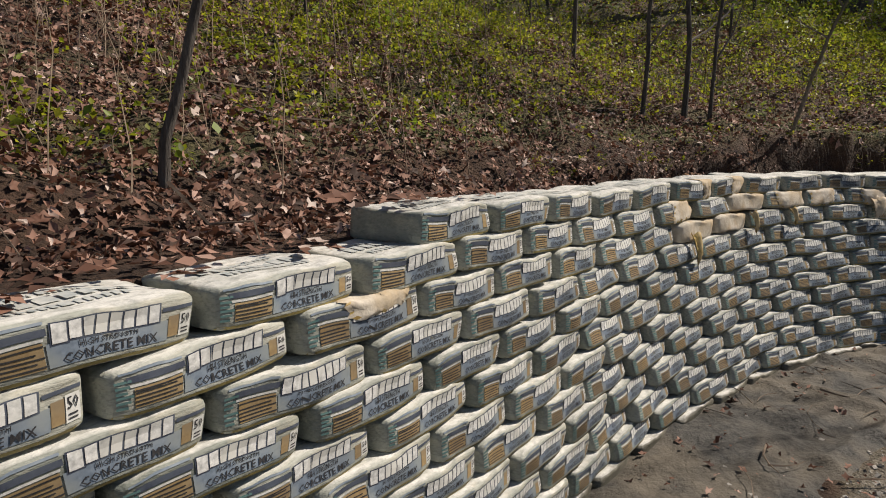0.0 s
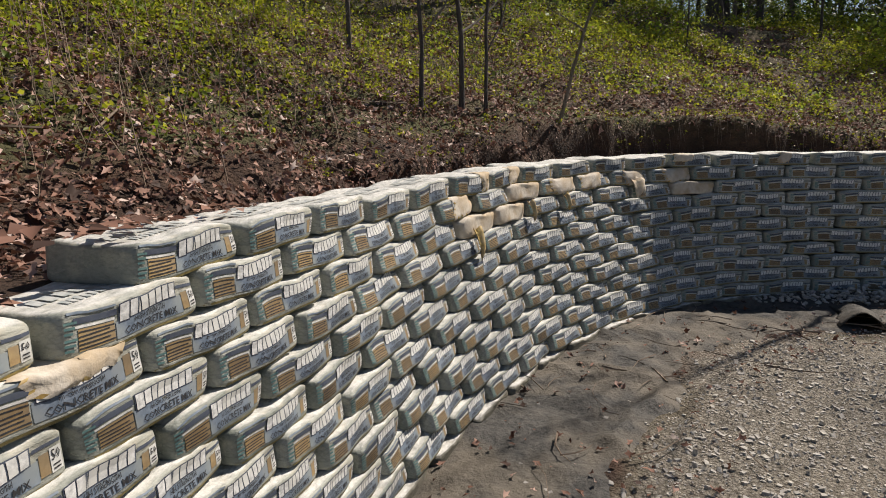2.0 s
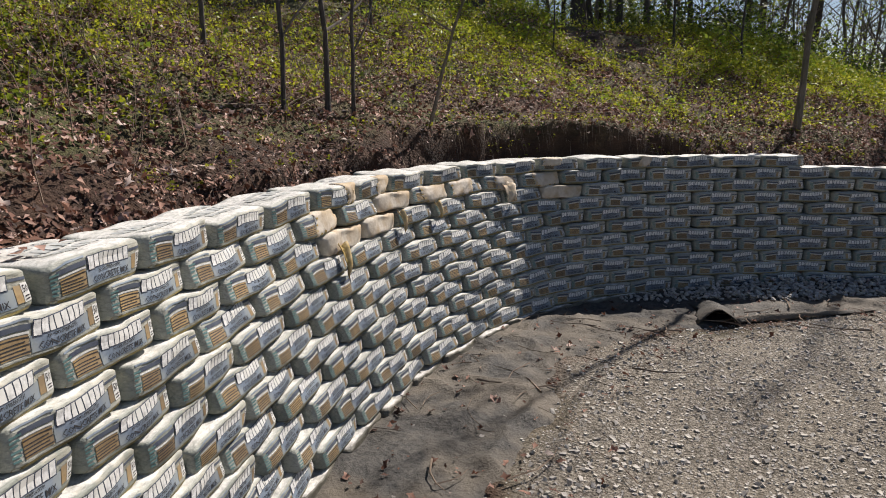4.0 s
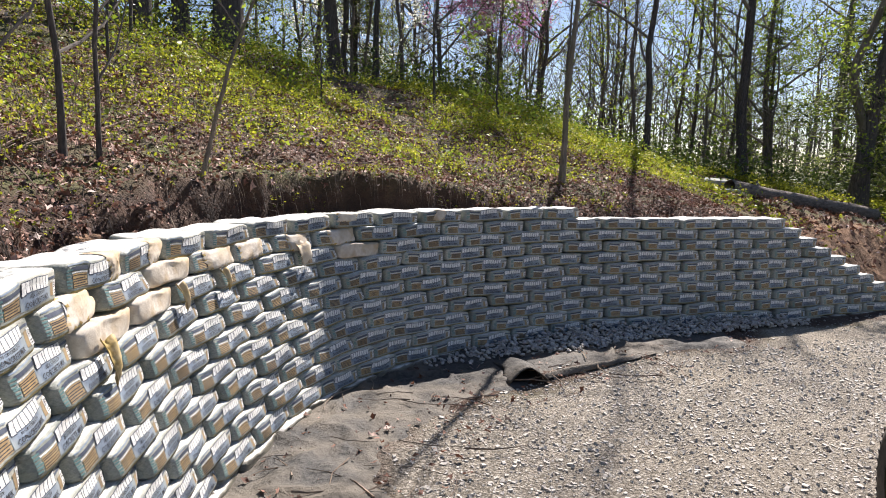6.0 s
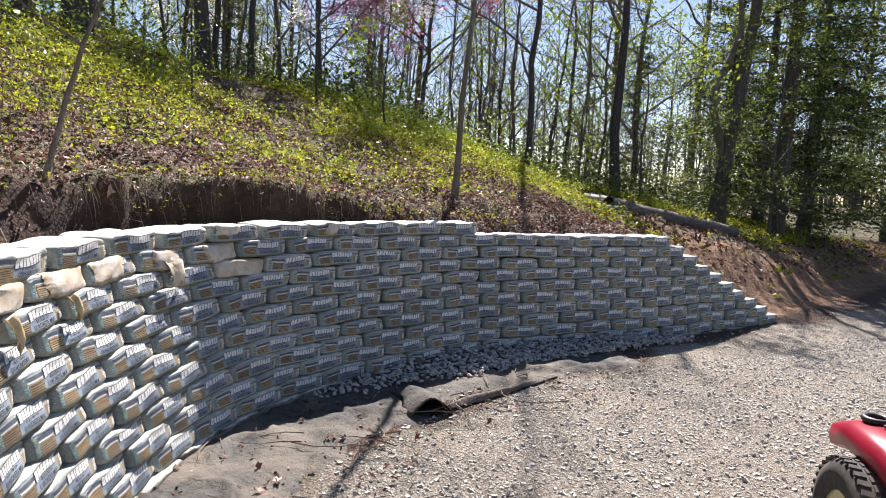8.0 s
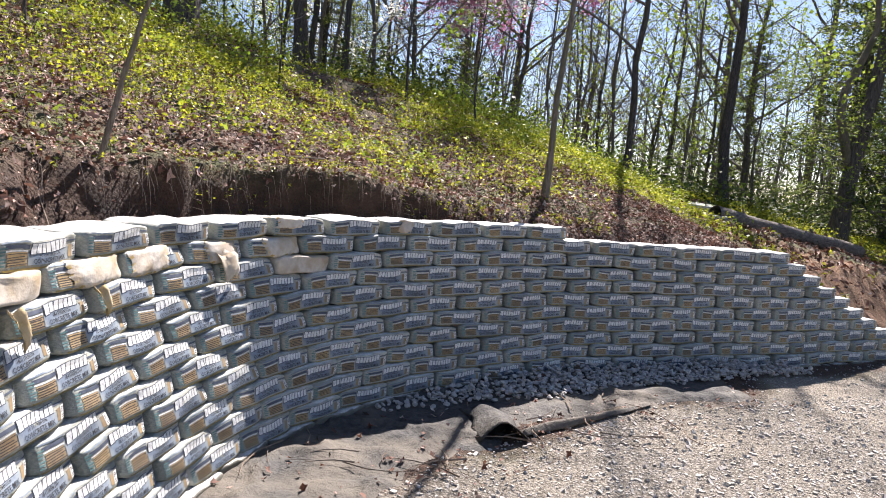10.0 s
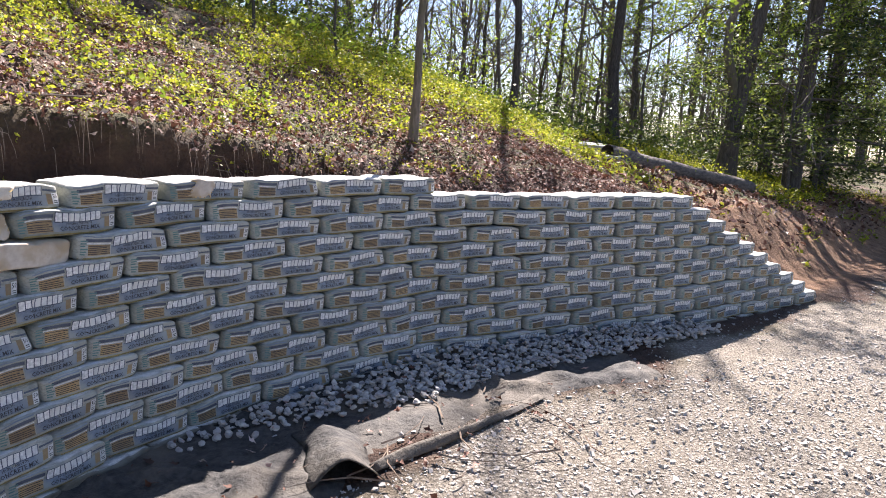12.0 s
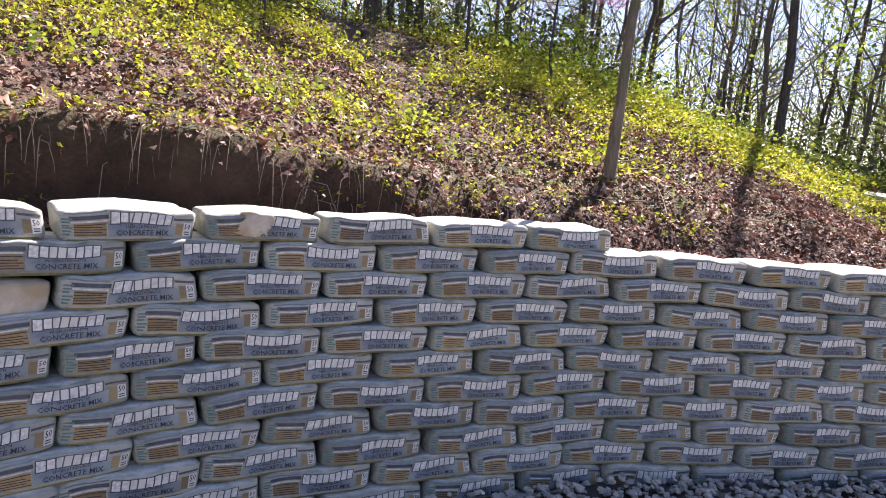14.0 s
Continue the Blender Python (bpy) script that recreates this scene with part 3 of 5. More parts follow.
def top_print(seed):
    """Worn bars of printing on a bag's broad upper face."""
    verts, faces = [], []
    for w0, w1, u0, u1 in ((0.22, 0.32, 0.2, 0.78), (0.38, 0.52, 0.12, 0.86), (0.58, 0.66, 0.3, 0.7)):
        pieces = 9 if w1 - w0 > 0.12 else 14
        for k in range(pieces):
            a = u0 + (u1 - u0) * k / pieces
            b = a + (u1 - u0) / pieces * 0.72
            base = len(verts)
            u, w = np.array([a, b, b, a]), np.array([w0, w0, w1, w1])
            x, y = (u * 2 - 1) * HL, (w * 2 - 1) * HD
            z = HH * np.clip(1 - np.abs(x / HL) ** PX - np.abs(y / HD) ** PY, 0, 1) ** (1 / PZ)
            o = bag_shape(np.column_stack([x, y, z]), seed)
            o[:, 2] += 0.003
            verts.extend(o)
            faces.append((base, base + 1, base + 2, base + 3))
    return mesh_of("top_print", verts, faces, INK_FADED)


SEEDS = (0.3, 1.9, 3.1, 4.6, 5.7, 7.2)
SLOPE = 0.022
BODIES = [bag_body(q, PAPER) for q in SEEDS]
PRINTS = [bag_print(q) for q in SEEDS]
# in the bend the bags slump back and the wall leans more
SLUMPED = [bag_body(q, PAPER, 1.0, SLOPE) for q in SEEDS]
SLUMPED_PRINTS = [bag_print(q, SLOPE) for q in SEEDS]
TOPS = [top_print(q) for q in SEEDS]
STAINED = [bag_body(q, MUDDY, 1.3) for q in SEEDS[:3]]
BARE = [bag_body(q, CREAM, 1.5) for q in (0.9, 2.4)]
# bags whose printed skin is gone: course and cell
BURST = {(1, 6.5), (2, 5), (2, 6), (2, 11)}
# bags whose skin is torn in part: from where to where along the front, and how far round it
TORN = {(2, -1): (0.28, 0.82, 2, 78), (1, 4.5): (0.36, 0.99, 8, 128), (1, 7.5): (0.24, 0.99, 8, 132), (1, 8.5): (0.06, 0.70, 8, 130), (1, 9.5): (0.32, 0.84, 20, 132),
        (1, 10.5): (0.30, 0.99, 15, 130), (0, 5): (0.70, 0.99, 10, 125), (0, 6): (0.56, 0.96, 35, 126), (0, 11): (0.03, 0.52, 12, 96), (0, 13): (0.28, 0.54, 30, 118)}


def torn_patch(seed, slope, u0, u1, a0, a1):
    """Bare inner ply with ragged edges, wrapped over a bag's top and front."""
    nu, na = 16, 16
    g = np.random.default_rng(int(seed * 100))
    aa = np.linspace(0, 1, na)
    left = u0 + 0.03 * np.sin(7 * aa + seed) + g.normal(0, 0.012, na)
    right = np.minimum(u1 + 0.03 * np.sin(6 * aa + 2 * seed) + g.normal(0, 0.012, na), 0.992)
    uu = left[None, :] + (right - left)[None, :] * np.linspace(0, 1, nu)[:, None]
    rag0, rag1 = g.normal(0, 3.0, nu), g.normal(0, 4.0, nu)
    ang = np.radians((a0 + rag0)[:, None] + (a1 + rag1 - a0 - rag0)[:, None] * aa[None, :]).ravel()
    x = (uu * 2 - 1).ravel()
    way = np.column_stack([-np.sin(ang), np.cos(ang)])
    lo, hi = np.zeros(len(x)), np.full(len(x), 2.0)
    for _ in range(30):
        mid_r = (lo + hi) / 2
        inside = np.abs(x) ** PX + np.abs(way[:, 0] * mid_r) ** PY + np.abs(way[:, 1] * mid_r) ** PZ < 1
        lo, hi = np.where(inside, mid_r, lo), np.where(inside, hi, mid_r)
    o = bag_shape(np.column_stack([x * HL, way[:, 0] * lo * HD, way[:, 1] * lo * HH]), seed, 1.0, slope)
    rim = (np.sin(np.pi * np.linspace(0, 1, nu))[:, None] * np.sin(np.pi * aa)[None, :]).ravel()
    swell = 0.0042 + 0.012 * rim ** 0.5 + 0.003 * np.sin(9 * x + 5 * ang + seed)
    o[:, 1] += way[:, 0] * swell
    o[:, 2] += way[:, 1] * swell * 0.5
    faces = [(i * na + j, i * na + j + 1, (i + 1) * na + j + 1, (i + 1) * na + j) for i in range(nu - 1) for j in range(na - 1)]
    edge = [1 if (i in (0, nu - 2) or j in (0, na - 2)) and (i * 7 + j * 5) % 3 == 0 else 0 for i in range(nu - 1) for j in range(na - 1)]
    return mesh_of("torn_patch", o, faces, [CREAM, TORN_EDGE], edge, smooth=True)


def cell_place(c):
    """Where along the wall a cell begins; the bags lie closer together at its near end."""
    return BAG * (c if c >= 3 else 3 - (3 - max(c, 0)) * 0.87 + min(c, 0) * 1.01)


def setback(s):
    return float(np.interp(s / BAG, [3, 5, 9, 11, 14], [SETBACK, 0.023, 0.028, 0.025, 0.017]))


wall = thing("retaining_wall", "curved dry-stacked retaining wall of hardened concrete bags", "wall", kind="structure")
rng = random.Random(4)
for course in range(12):
    first = 0.0 if course == 0 else (-6.0 if course % 2 == 0 else -6.5)
    last = 17.0 if course == 0 else 22.5 + 0.5 * (course - 1)
    cell = first
    while cell < last - 0.01:
        s = (cell_place(cell) + cell_place(cell + 1)) / 2
        squeeze = (cell_place(cell + 1) - cell_place(cell)) / BAG
        p, w, n = on_line(s)
        q = p + n * (setback(s) * course - HD + rng.uniform(-0.006, 0.006))
        z = TOP + rise(s) - (course + 0.5) * COURSE - 0.003
        yaw = math.degrees(math.atan2(w[1], w[0])) + rng.uniform(-1.3, 1.3)
        at = pose(q[0], q[1], z, rng.uniform(-2.5, 1.5) - (3.0 if course and cell < 10 else 0.5), rng.uniform(-1.3, 1.3), yaw + 2.2) @ Matrix.Diagonal((squeeze * rng.uniform(0.97, 1.0), 1, rng.uniform(0.94, 1.03), 1))
        k = rng.randrange(len(SEEDS))
        sloped = 2.4 < cell < 10.6 and course > 0
        if (course, cell) in BURST:
            part("bag", BARE[k % 2], parent=wall, label="burst bag with bare cream lining", at=at)
        elif course == 11:
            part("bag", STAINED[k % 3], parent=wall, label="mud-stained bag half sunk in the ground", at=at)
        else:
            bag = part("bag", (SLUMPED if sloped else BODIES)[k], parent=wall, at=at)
            part("print", (SLUMPED_PRINTS if sloped else PRINTS)[k], parent=bag)
            if (course, cell) in TORN:
                part("torn_patch", torn_patch(SEEDS[k], SLOPE if sloped else 0.0, *TORN[course, cell]), parent=bag, label="torn skin baring cream inner paper")
            if (course == 0 and cell < 5) or (course == 1 and cell < -0.4):
                part("top_print", TOPS[k], parent=bag)
        cell += 1.0


# ---- loose stones ----
def stone_mesh(seed, mat):
    r = random.Random(seed)
    bm = bmesh.new()
    bmesh.ops.create_cube(bm, size=1)
    bmesh.ops.subdivide_edges(bm, edges=bm.edges[:], cuts=1, use_grid_fill=True)
    for v in bm.verts:
        v.co = v.co.normalized() * r.uniform(0.36, 0.62)
        v.co.z *= 0.62
        v.co.x *= 1.2
    me = bpy.data.meshes.new("stone")
    bm.to_mesh(me)
    bm.free()
    me.materials.append(mat)
    return me


def off_grid(values, xy):
    """A value of the ground's grid between its points."""
    xy = np.asarray(xy, float)
    i = np.clip(np.searchsorted(gx, xy[:, 0]) - 1, 0, nx - 2)
    j = np.clip(np.searchsorted(gy, xy[:, 1]) - 1, 0, ny - 2)
    a = (xy[:, 0] - gx[i]) / (gx[i + 1] - gx[i])
    b = (xy[:, 1] - gy[j]) / (gy[j + 1] - gy[j])
    v = values.reshape(ny, nx)
    return (v[j, i] * (1 - a) + v[j, i + 1] * a) * (1 - b) + (v[j + 1, i] * (1 - a) + v[j + 1, i + 1] * a) * b


def heights(xy):
    return off_grid(gz, xy)


def jutted(xy):
    """Where points of the bank come to lie on its leaning lip."""
    return xy + np.column_stack([off_grid(JUT[:, 0], xy), off_grid(JUT[:, 1], xy)])


npr = np.random.default_rng(11)
COBBLES = [stone_mesh(q, STONE) for q in range(6)]
drain = thing("drainage_stones", "pale crushed limestone heaped along the foot of the wall", "gravel", kind="structure")
spots = []
while len(spots) < 1800:
    s = npr.uniform(12.6, 22.5) * BAG
    lo, hi = 0.20, np.interp(s / BAG, [12.6, 14, 15.5, 19, 22.5], [0.33, 0.5, 0.72, 0.66, 0.45])
    if npr.random() > np.interp(s / BAG, [12.6, 14, 15.5, 20, 22.5], [0.08, 0.4, 1, 1, 0.5]):
        continue
    f = npr.uniform(lo, hi)
    p, w, n = on_line(s)
    spots.append((*(p + n * f), s, f))
spots = np.array(spots)
pile = np.interp(spots[:, 3], [0.2, 0.45, 0.85], [0.07, 0.05, 0.02]) * npr.random(len(spots)) * np.interp(spots[:, 2] / BAG, [12, 15], [0, 1])
sz = heights(spots[:, :2]) + 0.018 + pile
loose = Heap()
for k, (x, y, s, f) in enumerate(spots):
    size = npr.uniform(0.018, 0.042)
    at = pose(x, y, sz[k] + size * 0.12, npr.uniform(-30, 30), npr.uniform(-30, 30), npr.uniform(0, 360)) @ Matrix.Diagonal((size, size, size, 1))
    if k < 290:
        part("stone", COBBLES[k % 6], parent=drain, at=at)
    else:
        me = COBBLES[k % 6]
        loose.add(np.array([at @ v.co for v in me.vertices]), [tuple(q.vertices) for q in me.polygons])
rest = part("stones", loose.mesh("stones", STONES), parent=drain)
rest["kind"] = "stuff"

# crushed stone over the yard
n = 105000
px = npr.uniform(-0.6, 12.5, n)
py = 5.0 - npr.random(n) ** 0.8 * 7.0
pd = off_grid(g_behind, np.column_stack([px, py]))
keep = (pd < -1.0 - 0.25 * npr.random(n)) & (npr.random(n) < np.clip((py + 2.0) / 1.2, 0, 1)) & (npr.random(n) < np.clip((px + 0.6) / 0.8, 0, 1))
keep |= (pd < -0.25) & (npr.random(n) < 0.13)
px, py = px[keep], py[keep]
pz = heights(np.column_stack([px, py]))
corner = np.array([(-1, -1, -1), (1, -1, -1), (1, 1, -1), (-1, 1, -1), (-1, -1, 1), (1, -1, 1), (1, 1, 1), (-1, 1, 1)]) * 0.62
sides = np.array([(0, 3, 2, 1), (4, 5, 6, 7), (0, 1, 5, 4), (1, 2, 6, 5), (2, 3, 7, 6), (3, 0, 4, 7)])
k = len(px)
size = 0.004 + 0.016 * npr.random(k) ** 5.0 + 0.005 * npr.random(k)
turn, tip = npr.uniform(0, 6.28, k), npr.normal(0, 0.5, k)
v = corner[None] * npr.uniform(0.5, 1.25, (k, 8, 3)) * size[:, None, None] * np.array([1.2, 0.9, 0.65])
c, sn = np.cos(tip)[:, None], np.sin(tip)[:, None]
v = np.stack([v[:, :, 0] * c - v[:, :, 2] * sn, v[:, :, 1], v[:, :, 0] * sn + v[:, :, 2] * c], 2)
c, sn = np.cos(turn)[:, None], np.sin(turn)[:, None]
v = np.stack([v[:, :, 0] * c - v[:, :, 1] * sn, v[:, :, 0] * sn + v[:, :, 1] * c, v[:, :, 2]], 2) + np.column_stack([px, py, pz + size * 0.1])[:, None, :]
faces = (sides[None] + 8 * np.arange(k)[:, None, None]).reshape(-1, 4)
tagged(new("yard_gravel", mesh_of("yard_gravel", v.reshape(-1, 3), faces, STONES)), "pale crushed stone scattered over the yard", "gravel", kind="stuff")

# ---- leaf litter and green growth on the bank ----
def bank_points(count, s0, s1, d0, d1, skew, rng):
    """Random places on the bank, thicker near the wall for a skew over 1."""
    s = rng.uniform(s0, s1, count)
    d = d0 + (d1 - d0) * rng.random(count) ** skew
    pts = np.array([np.interp(s, EDGE_ARC, EDGE[:, k]) for k in (0, 1)]).T
    way = np.gradient(EDGE, axis=0)
    way /= np.linalg.norm(way, axis=1)[:, None]
    w = np.array([np.interp(s, EDGE_ARC, way[:, k]) for k in (0, 1)]).T
    w /= np.linalg.norm(w, axis=1)[:, None]
    return pts + np.column_stack([-w[:, 1], w[:, 0]]) * d[:, None], d, s


def normals_at(xy):
    e = 0.06
    z = heights(xy)
    zx = (heights(xy + [e, 0]) - z) / e
    zy = (heights(xy + [0, e]) - z) / e
    nn = np.column_stack([-zx, -zy, np.ones(len(z))])
    return z, nn / np.linalg.norm(nn, axis=1)[:, None]


def litter(name, count, s0, s1, d0, d1, skew, lo, hi, label, lobes=False):
    xy, d, s = bank_points(count, s0, s1, d0, d1, skew, npr)
    z, nn = normals_at(xy)
    keep = (nn[:, 2] > npr.uniform(0.4, 0.8, len(z))) & (off_grid(g_behind, xy) > 0.3)
    xy, z, nn = xy[keep], z[keep], nn[keep]
    size = npr.uniform(lo, hi, len(z)) * npr.uniform(0.6, 1.2, len(z))
    at = np.column_stack([jutted(xy), z]) + nn * (0.012 + 0.03 * npr.random(len(z)))[:, None]
    made = lobed_cloud(name, at, size, LITTER, npr, nn) if lobes else leaf_cloud(name, at, size, LITTER, npr, 0.6, nn, 0.5, 0.8)
    tagged(new(name, made), label, "leaf litter", kind="stuff")


litter("leaf_litter", 40000, -4.5, 24 * BAG, 0.31, 4.2, 1.0, 0.03, 0.085, "brown and grey dead oak leaves covering the bank", True)
litter("leaf_crumbs", 60000, -4.5, 24 * BAG, 0.40, 4.6, 1.1, 0.015, 0.05, "broken bits of dead leaf over the bank soil")
litter("leaf_litter", 52000, -9.0, 36 * BAG, 2.8, 12.0, 1.1, 0.045, 0.10, "brown dead leaves further up the wooded slope")


def sprigs(name, count, s0, s1, d0, d1, skew, mat, leaves, tall, leaf, label, patch=0.0):
    """Low plants: each a few leaves round a short stem."""
    xy, d, s = bank_points(count, s0, s1, d0, d1, skew, npr)
    dens = wobble(xy[:, 0], xy[:, 1], 1.1, 12) + npr.normal(0, 0.35, count)
    by_log = (np.abs(xy[:, 0] - 12.9) < 1.6) & (np.abs(xy[:, 1] - 5.0) < 1.7)
    bare = off_grid(g_clay, xy) > npr.uniform(0.1, 1.2, count)
    xy = xy[~bare & (dens > patch) & (off_grid(g_behind, xy) > 0.5) & ~(by_log & (npr.random(count) < 0.93))]
    z = heights(xy)
    k = len(z)
    h = tall * npr.uniform(0.35, 1.25, k)
    base = np.repeat(np.column_stack([jutted(xy), z]), leaves, 0)
    hh = np.repeat(h, leaves)
    t = npr.random(k * leaves)
    off = npr.normal(0, 1, (k * leaves, 2)) * (0.35 * hh)[:, None] * (0.4 + t)[:, None]
    at = base + np.column_stack([off, 0.02 + hh * t])
    size = leaf * npr.uniform(0.55, 1.35, k * leaves)
    tagged(new(name, leaf_cloud(name, at, size, mat, npr, 0.35, None, 0.6, 0.25)), label, "plants", kind="stuff")


sprigs("ground_cover", 19000, -4.5, 28 * BAG, 1.0, 5.2, 0.65, SPRING, 9, 0.14, 0.031, "bright green seedlings growing through dead leaves", -0.35)
sprigs("ground_cover", 24000, -9.0, 40 * BAG, 3.2, 13.5, 0.9, SPRING, 9, 0.22, 0.044, "yellow-green spring growth up the slope", -1.2)
sprigs("ground_cover", 1300, -3.0, 30 * BAG, 0.95, 8.0, 0.8, LIME, 12, 0.34, 0.046, "lime-green young shoots on the bank", -0.1)
sprigs("ground_cover", 420, 2 * BAG, 24 * BAG, 3.5, 9.0, 0.9, LIME, 40, 0.75, 0.05, "taller leafy shoots along the brow of the bank", -0.3)
sprigs("lip_growth", 420, 4 * BAG, 19 * BAG, 0.64, 0.9, 1.0, SPRING, 7, 0.06, 0.024, "small green plants on the turf lip over the cut", -0.2)
sprigs("underbrush", 1500, 5 * BAG, 44 * BAG, 8.0, 17.0, 0.9, OLIVE, 34, 0.9, 0.11, "green and olive brush along the edge of the wood", -0.2)
sprigs("underbrush", 1500, 27 * BAG, 60 * BAG, 4.0, 17.0, 1.0, OLIVE, 34, 0.8, 0.09, "shaded brush on the forest floor beyond the wall", -0.1)
sprigs("underbrush", 800, 8 * BAG, 60 * BAG, 14.0, 30.0, 0.9, OLIVE, 50, 1.1, 0.13, "tall green and olive thicket deeper in the wood", -0.3)

sprigs("ground_cover", 9000, 25 * BAG, 52 * BAG, 0.5, 11.0, 0.9, SPRING, 9, 0.15, 0.06, "green growth along the forest edge past the wall", -0.6)
litter("leaf_litter", 15000, 25 * BAG, 52 * BAG, 0.8, 12.0, 0.9, 0.06, 0.12, "brown dead leaves on the forest floor past the wall")

# dry stems, fallen twigs and hanging roots
stems = Heap()
xy, d, s = bank_points(620, -3.5, 12 * BAG, 0.65, 4.2, 1.0, npr)
for (x, y), z in zip(xy, heights(xy)):
    h = npr.uniform(0.25, 1.0)
    lean = npr.normal(0, 0.22, 2) * h
    path = [(x + lean[0] * t + npr.normal(0, 0.012), y + lean[1] * t + npr.normal(0, 0.012), z + h * t) for t in (0, 0.3, 0.6, 0.85, 1)]
    stems.add(*tube(path, np.linspace(npr.uniform(0.0018, 0.0036), 0.001, 5), 3))
xy, d, s = bank_points(200, -3.5, 24 * BAG, 0.6, 5.0, 0.9, npr)
for (x, y), z in zip(xy, heights(xy)):
    ln, a = npr.uniform(0.15, 0.8), npr.uniform(0, 6.28)
    q = np.array([(x + ln * t * math.cos(a), y + ln * t * math.sin(a)) for t in (0, 0.35, 0.7, 1)])
    zz = heights(q) + 0.03 + npr.random(4) * 0.06
    stems.add(*tube(np.column_stack([q, zz]), np.linspace(npr.uniform(0.003, 0.008), 0.002, 4), 4))
xy, d, s = bank_points(420, 4 * BAG, 20 * BAG, 0.64, 0.84, 1.0, npr)
for (x, y), z in zip(jutted(xy), heights(xy)):
    a = npr.uniform(3.6, 5.8)
    ln = npr.uniform(0.06, 0.26)
    path = [(x, y, z + 0.03), (x + 0.35 * ln * math.cos(a), y + 0.35 * ln * math.sin(a), z + 0.02), (x + 0.6 * ln * math.cos(a), y + 0.6 * ln * math.sin(a), z - 0.5 * ln), (x + 0.66 * ln * math.cos(a), y + 0.66 * ln * math.sin(a), z - 0.9 * ln)]
    stems.add(*tube(path, (0.0022, 0.002, 0.0014, 0.0008), 3))
tagged(new("dry_twigs", stems.mesh("dry_twigs", DRY_STEM)), "dry brown stems, fallen twigs and hanging roots on the bank", "twigs", kind="stuff")

# dead leaves and crumbs lying on the wall's top
k = 420
ss = npr.random(k) ** 1.5 * 9 * BAG - 3.4
top_leaf = []
for s in ss:
    p, w, nn = on_line(s)
    q = p - nn * npr.uniform(0.06, 0.27)
    z = TOP + rise(s) + (0.003 if s > 0 else -COURSE + 0.003)
    top_leaf.append((q[0], q[1], z + npr.uniform(0.004, 0.02)))
tagged(new("leaf_litter", leaf_cloud("leaf_litter", np.array(top_leaf), npr.uniform(0.02, 0.075, k), LITTER, npr, 0.9, None, 0.7, 0.4)), "dry leaves blown onto the top of the bag wall", "leaf litter", kind="stuff")


# ---- trees ----
def grow(seed, h, r, boughs, leaves, leaf, lean=(0, 0), spread=0.38, low=0.3, subs=4, twigs=3, up=0.55, bloom=0.5, crook=0.03):
    """Trunk and limbs of a bare tree in spring, and where its leaves sit."""
    g = np.random.default_rng(seed)
    trunk, limbs, tips = Heap(), Heap(), []
    k = 14
    t = np.linspace(0, 1, k)
    path = np.column_stack([lean[0] * t * h + np.cumsum(g.normal(0, crook * h / k * 2.2, k)), lean[1] * t * h + np.cumsum(g.normal(0, crook * h / k * 2.2, k)), t * h])
    path -= path[0]
    path[0, 2] -= 0.25
    rad = r * (1 - 0.9 * t) + 0.004
    rad[0] *= 1.5
    trunk.add(*tube(path, rad, 9))

    def bough(start, way, length, radius, depth):
        way = way / np.linalg.norm(way)
        pts, p = [start], start
        n = 6 if depth == 0 else 4
        for i in range(n - 1):
            way = way + g.normal(0, 0.17, 3) + np.array([0, 0, 0.10 * up])
            way /= np.linalg.norm(way)
            p = p + way * length / (n - 1)
            pts.append(p)
        limbs.add(*tube(pts, np.linspace(radius, radius * 0.25 + 0.0012, n), 5 if depth == 0 else 3))
        if depth == 2:
            tips.extend(pts[1:])
            return
        for _ in range(subs if depth == 0 else twigs):
            f = g.uniform(0.3, 1.0)
            q = np.array(pts)[min(n - 1, int(f * n))]
            side = g.normal(0, 1, 3) * 0.7 + way * 0.9 + np.array([0, 0, 0.15])
            bough(q, side, length * g.uniform(0.35, 0.65), radius * 0.45, depth + 1)

    for i in range(boughs):
        f = low + (1 - low) * (i + g.random()) / boughs
        q = np.array([np.interp(f, t, path[:, c]) for c in range(3)])
        a = g.uniform(0, 6.28)
        way = np.array([math.cos(a), math.sin(a), up + g.uniform(-0.2, 0.5)])
        bough(q, way, h * spread * (1.15 - 0.75 * f) * g.uniform(0.7, 1.2), (r * (1 - 0.9 * f)) * 0.5 + 0.004, 0)
    tips = np.array(tips)
    pick = tips[g.integers(0, len(tips), leaves)] + g.normal(0, h * 0.012 + 0.03, (leaves, 3)) if leaves else None
    crown = leaf_cloud("crown", pick, leaf * g.uniform(0.5, 1.3, leaves), bloom, g, 0.2, None, 0.65, 0.3) if leaves else None
    return trunk, limbs, crown


def tree(name, label, bark, twig, at, **how):
    ob = thing(name, label, "tree", at)
    trunk, limbs, crown = grow(**how)
    part("trunk", trunk.mesh("trunk", bark, True), parent=ob)
    part("branchwork", limbs.mesh("branchwork", twig), parent=ob)["kind"] = "stuff"
    if crown:
        part("crown", crown, parent=ob)
    return ob


def planted(x, y, turn=0, scale=1.0, sink=0.05):
    z = float(heights([(x, y)])[0]) - sink
    return pose(x, y, z, 0, 0, turn) @ Matrix.Diagonal((scale, scale, scale, 1))


def plant(ob, x, y, turn=0, scale=1.0):
    made = copy_thing(ob, planted(x, y, turn, 1.0))
    made.scale = (scale, scale, scale * 1.0)
    return made


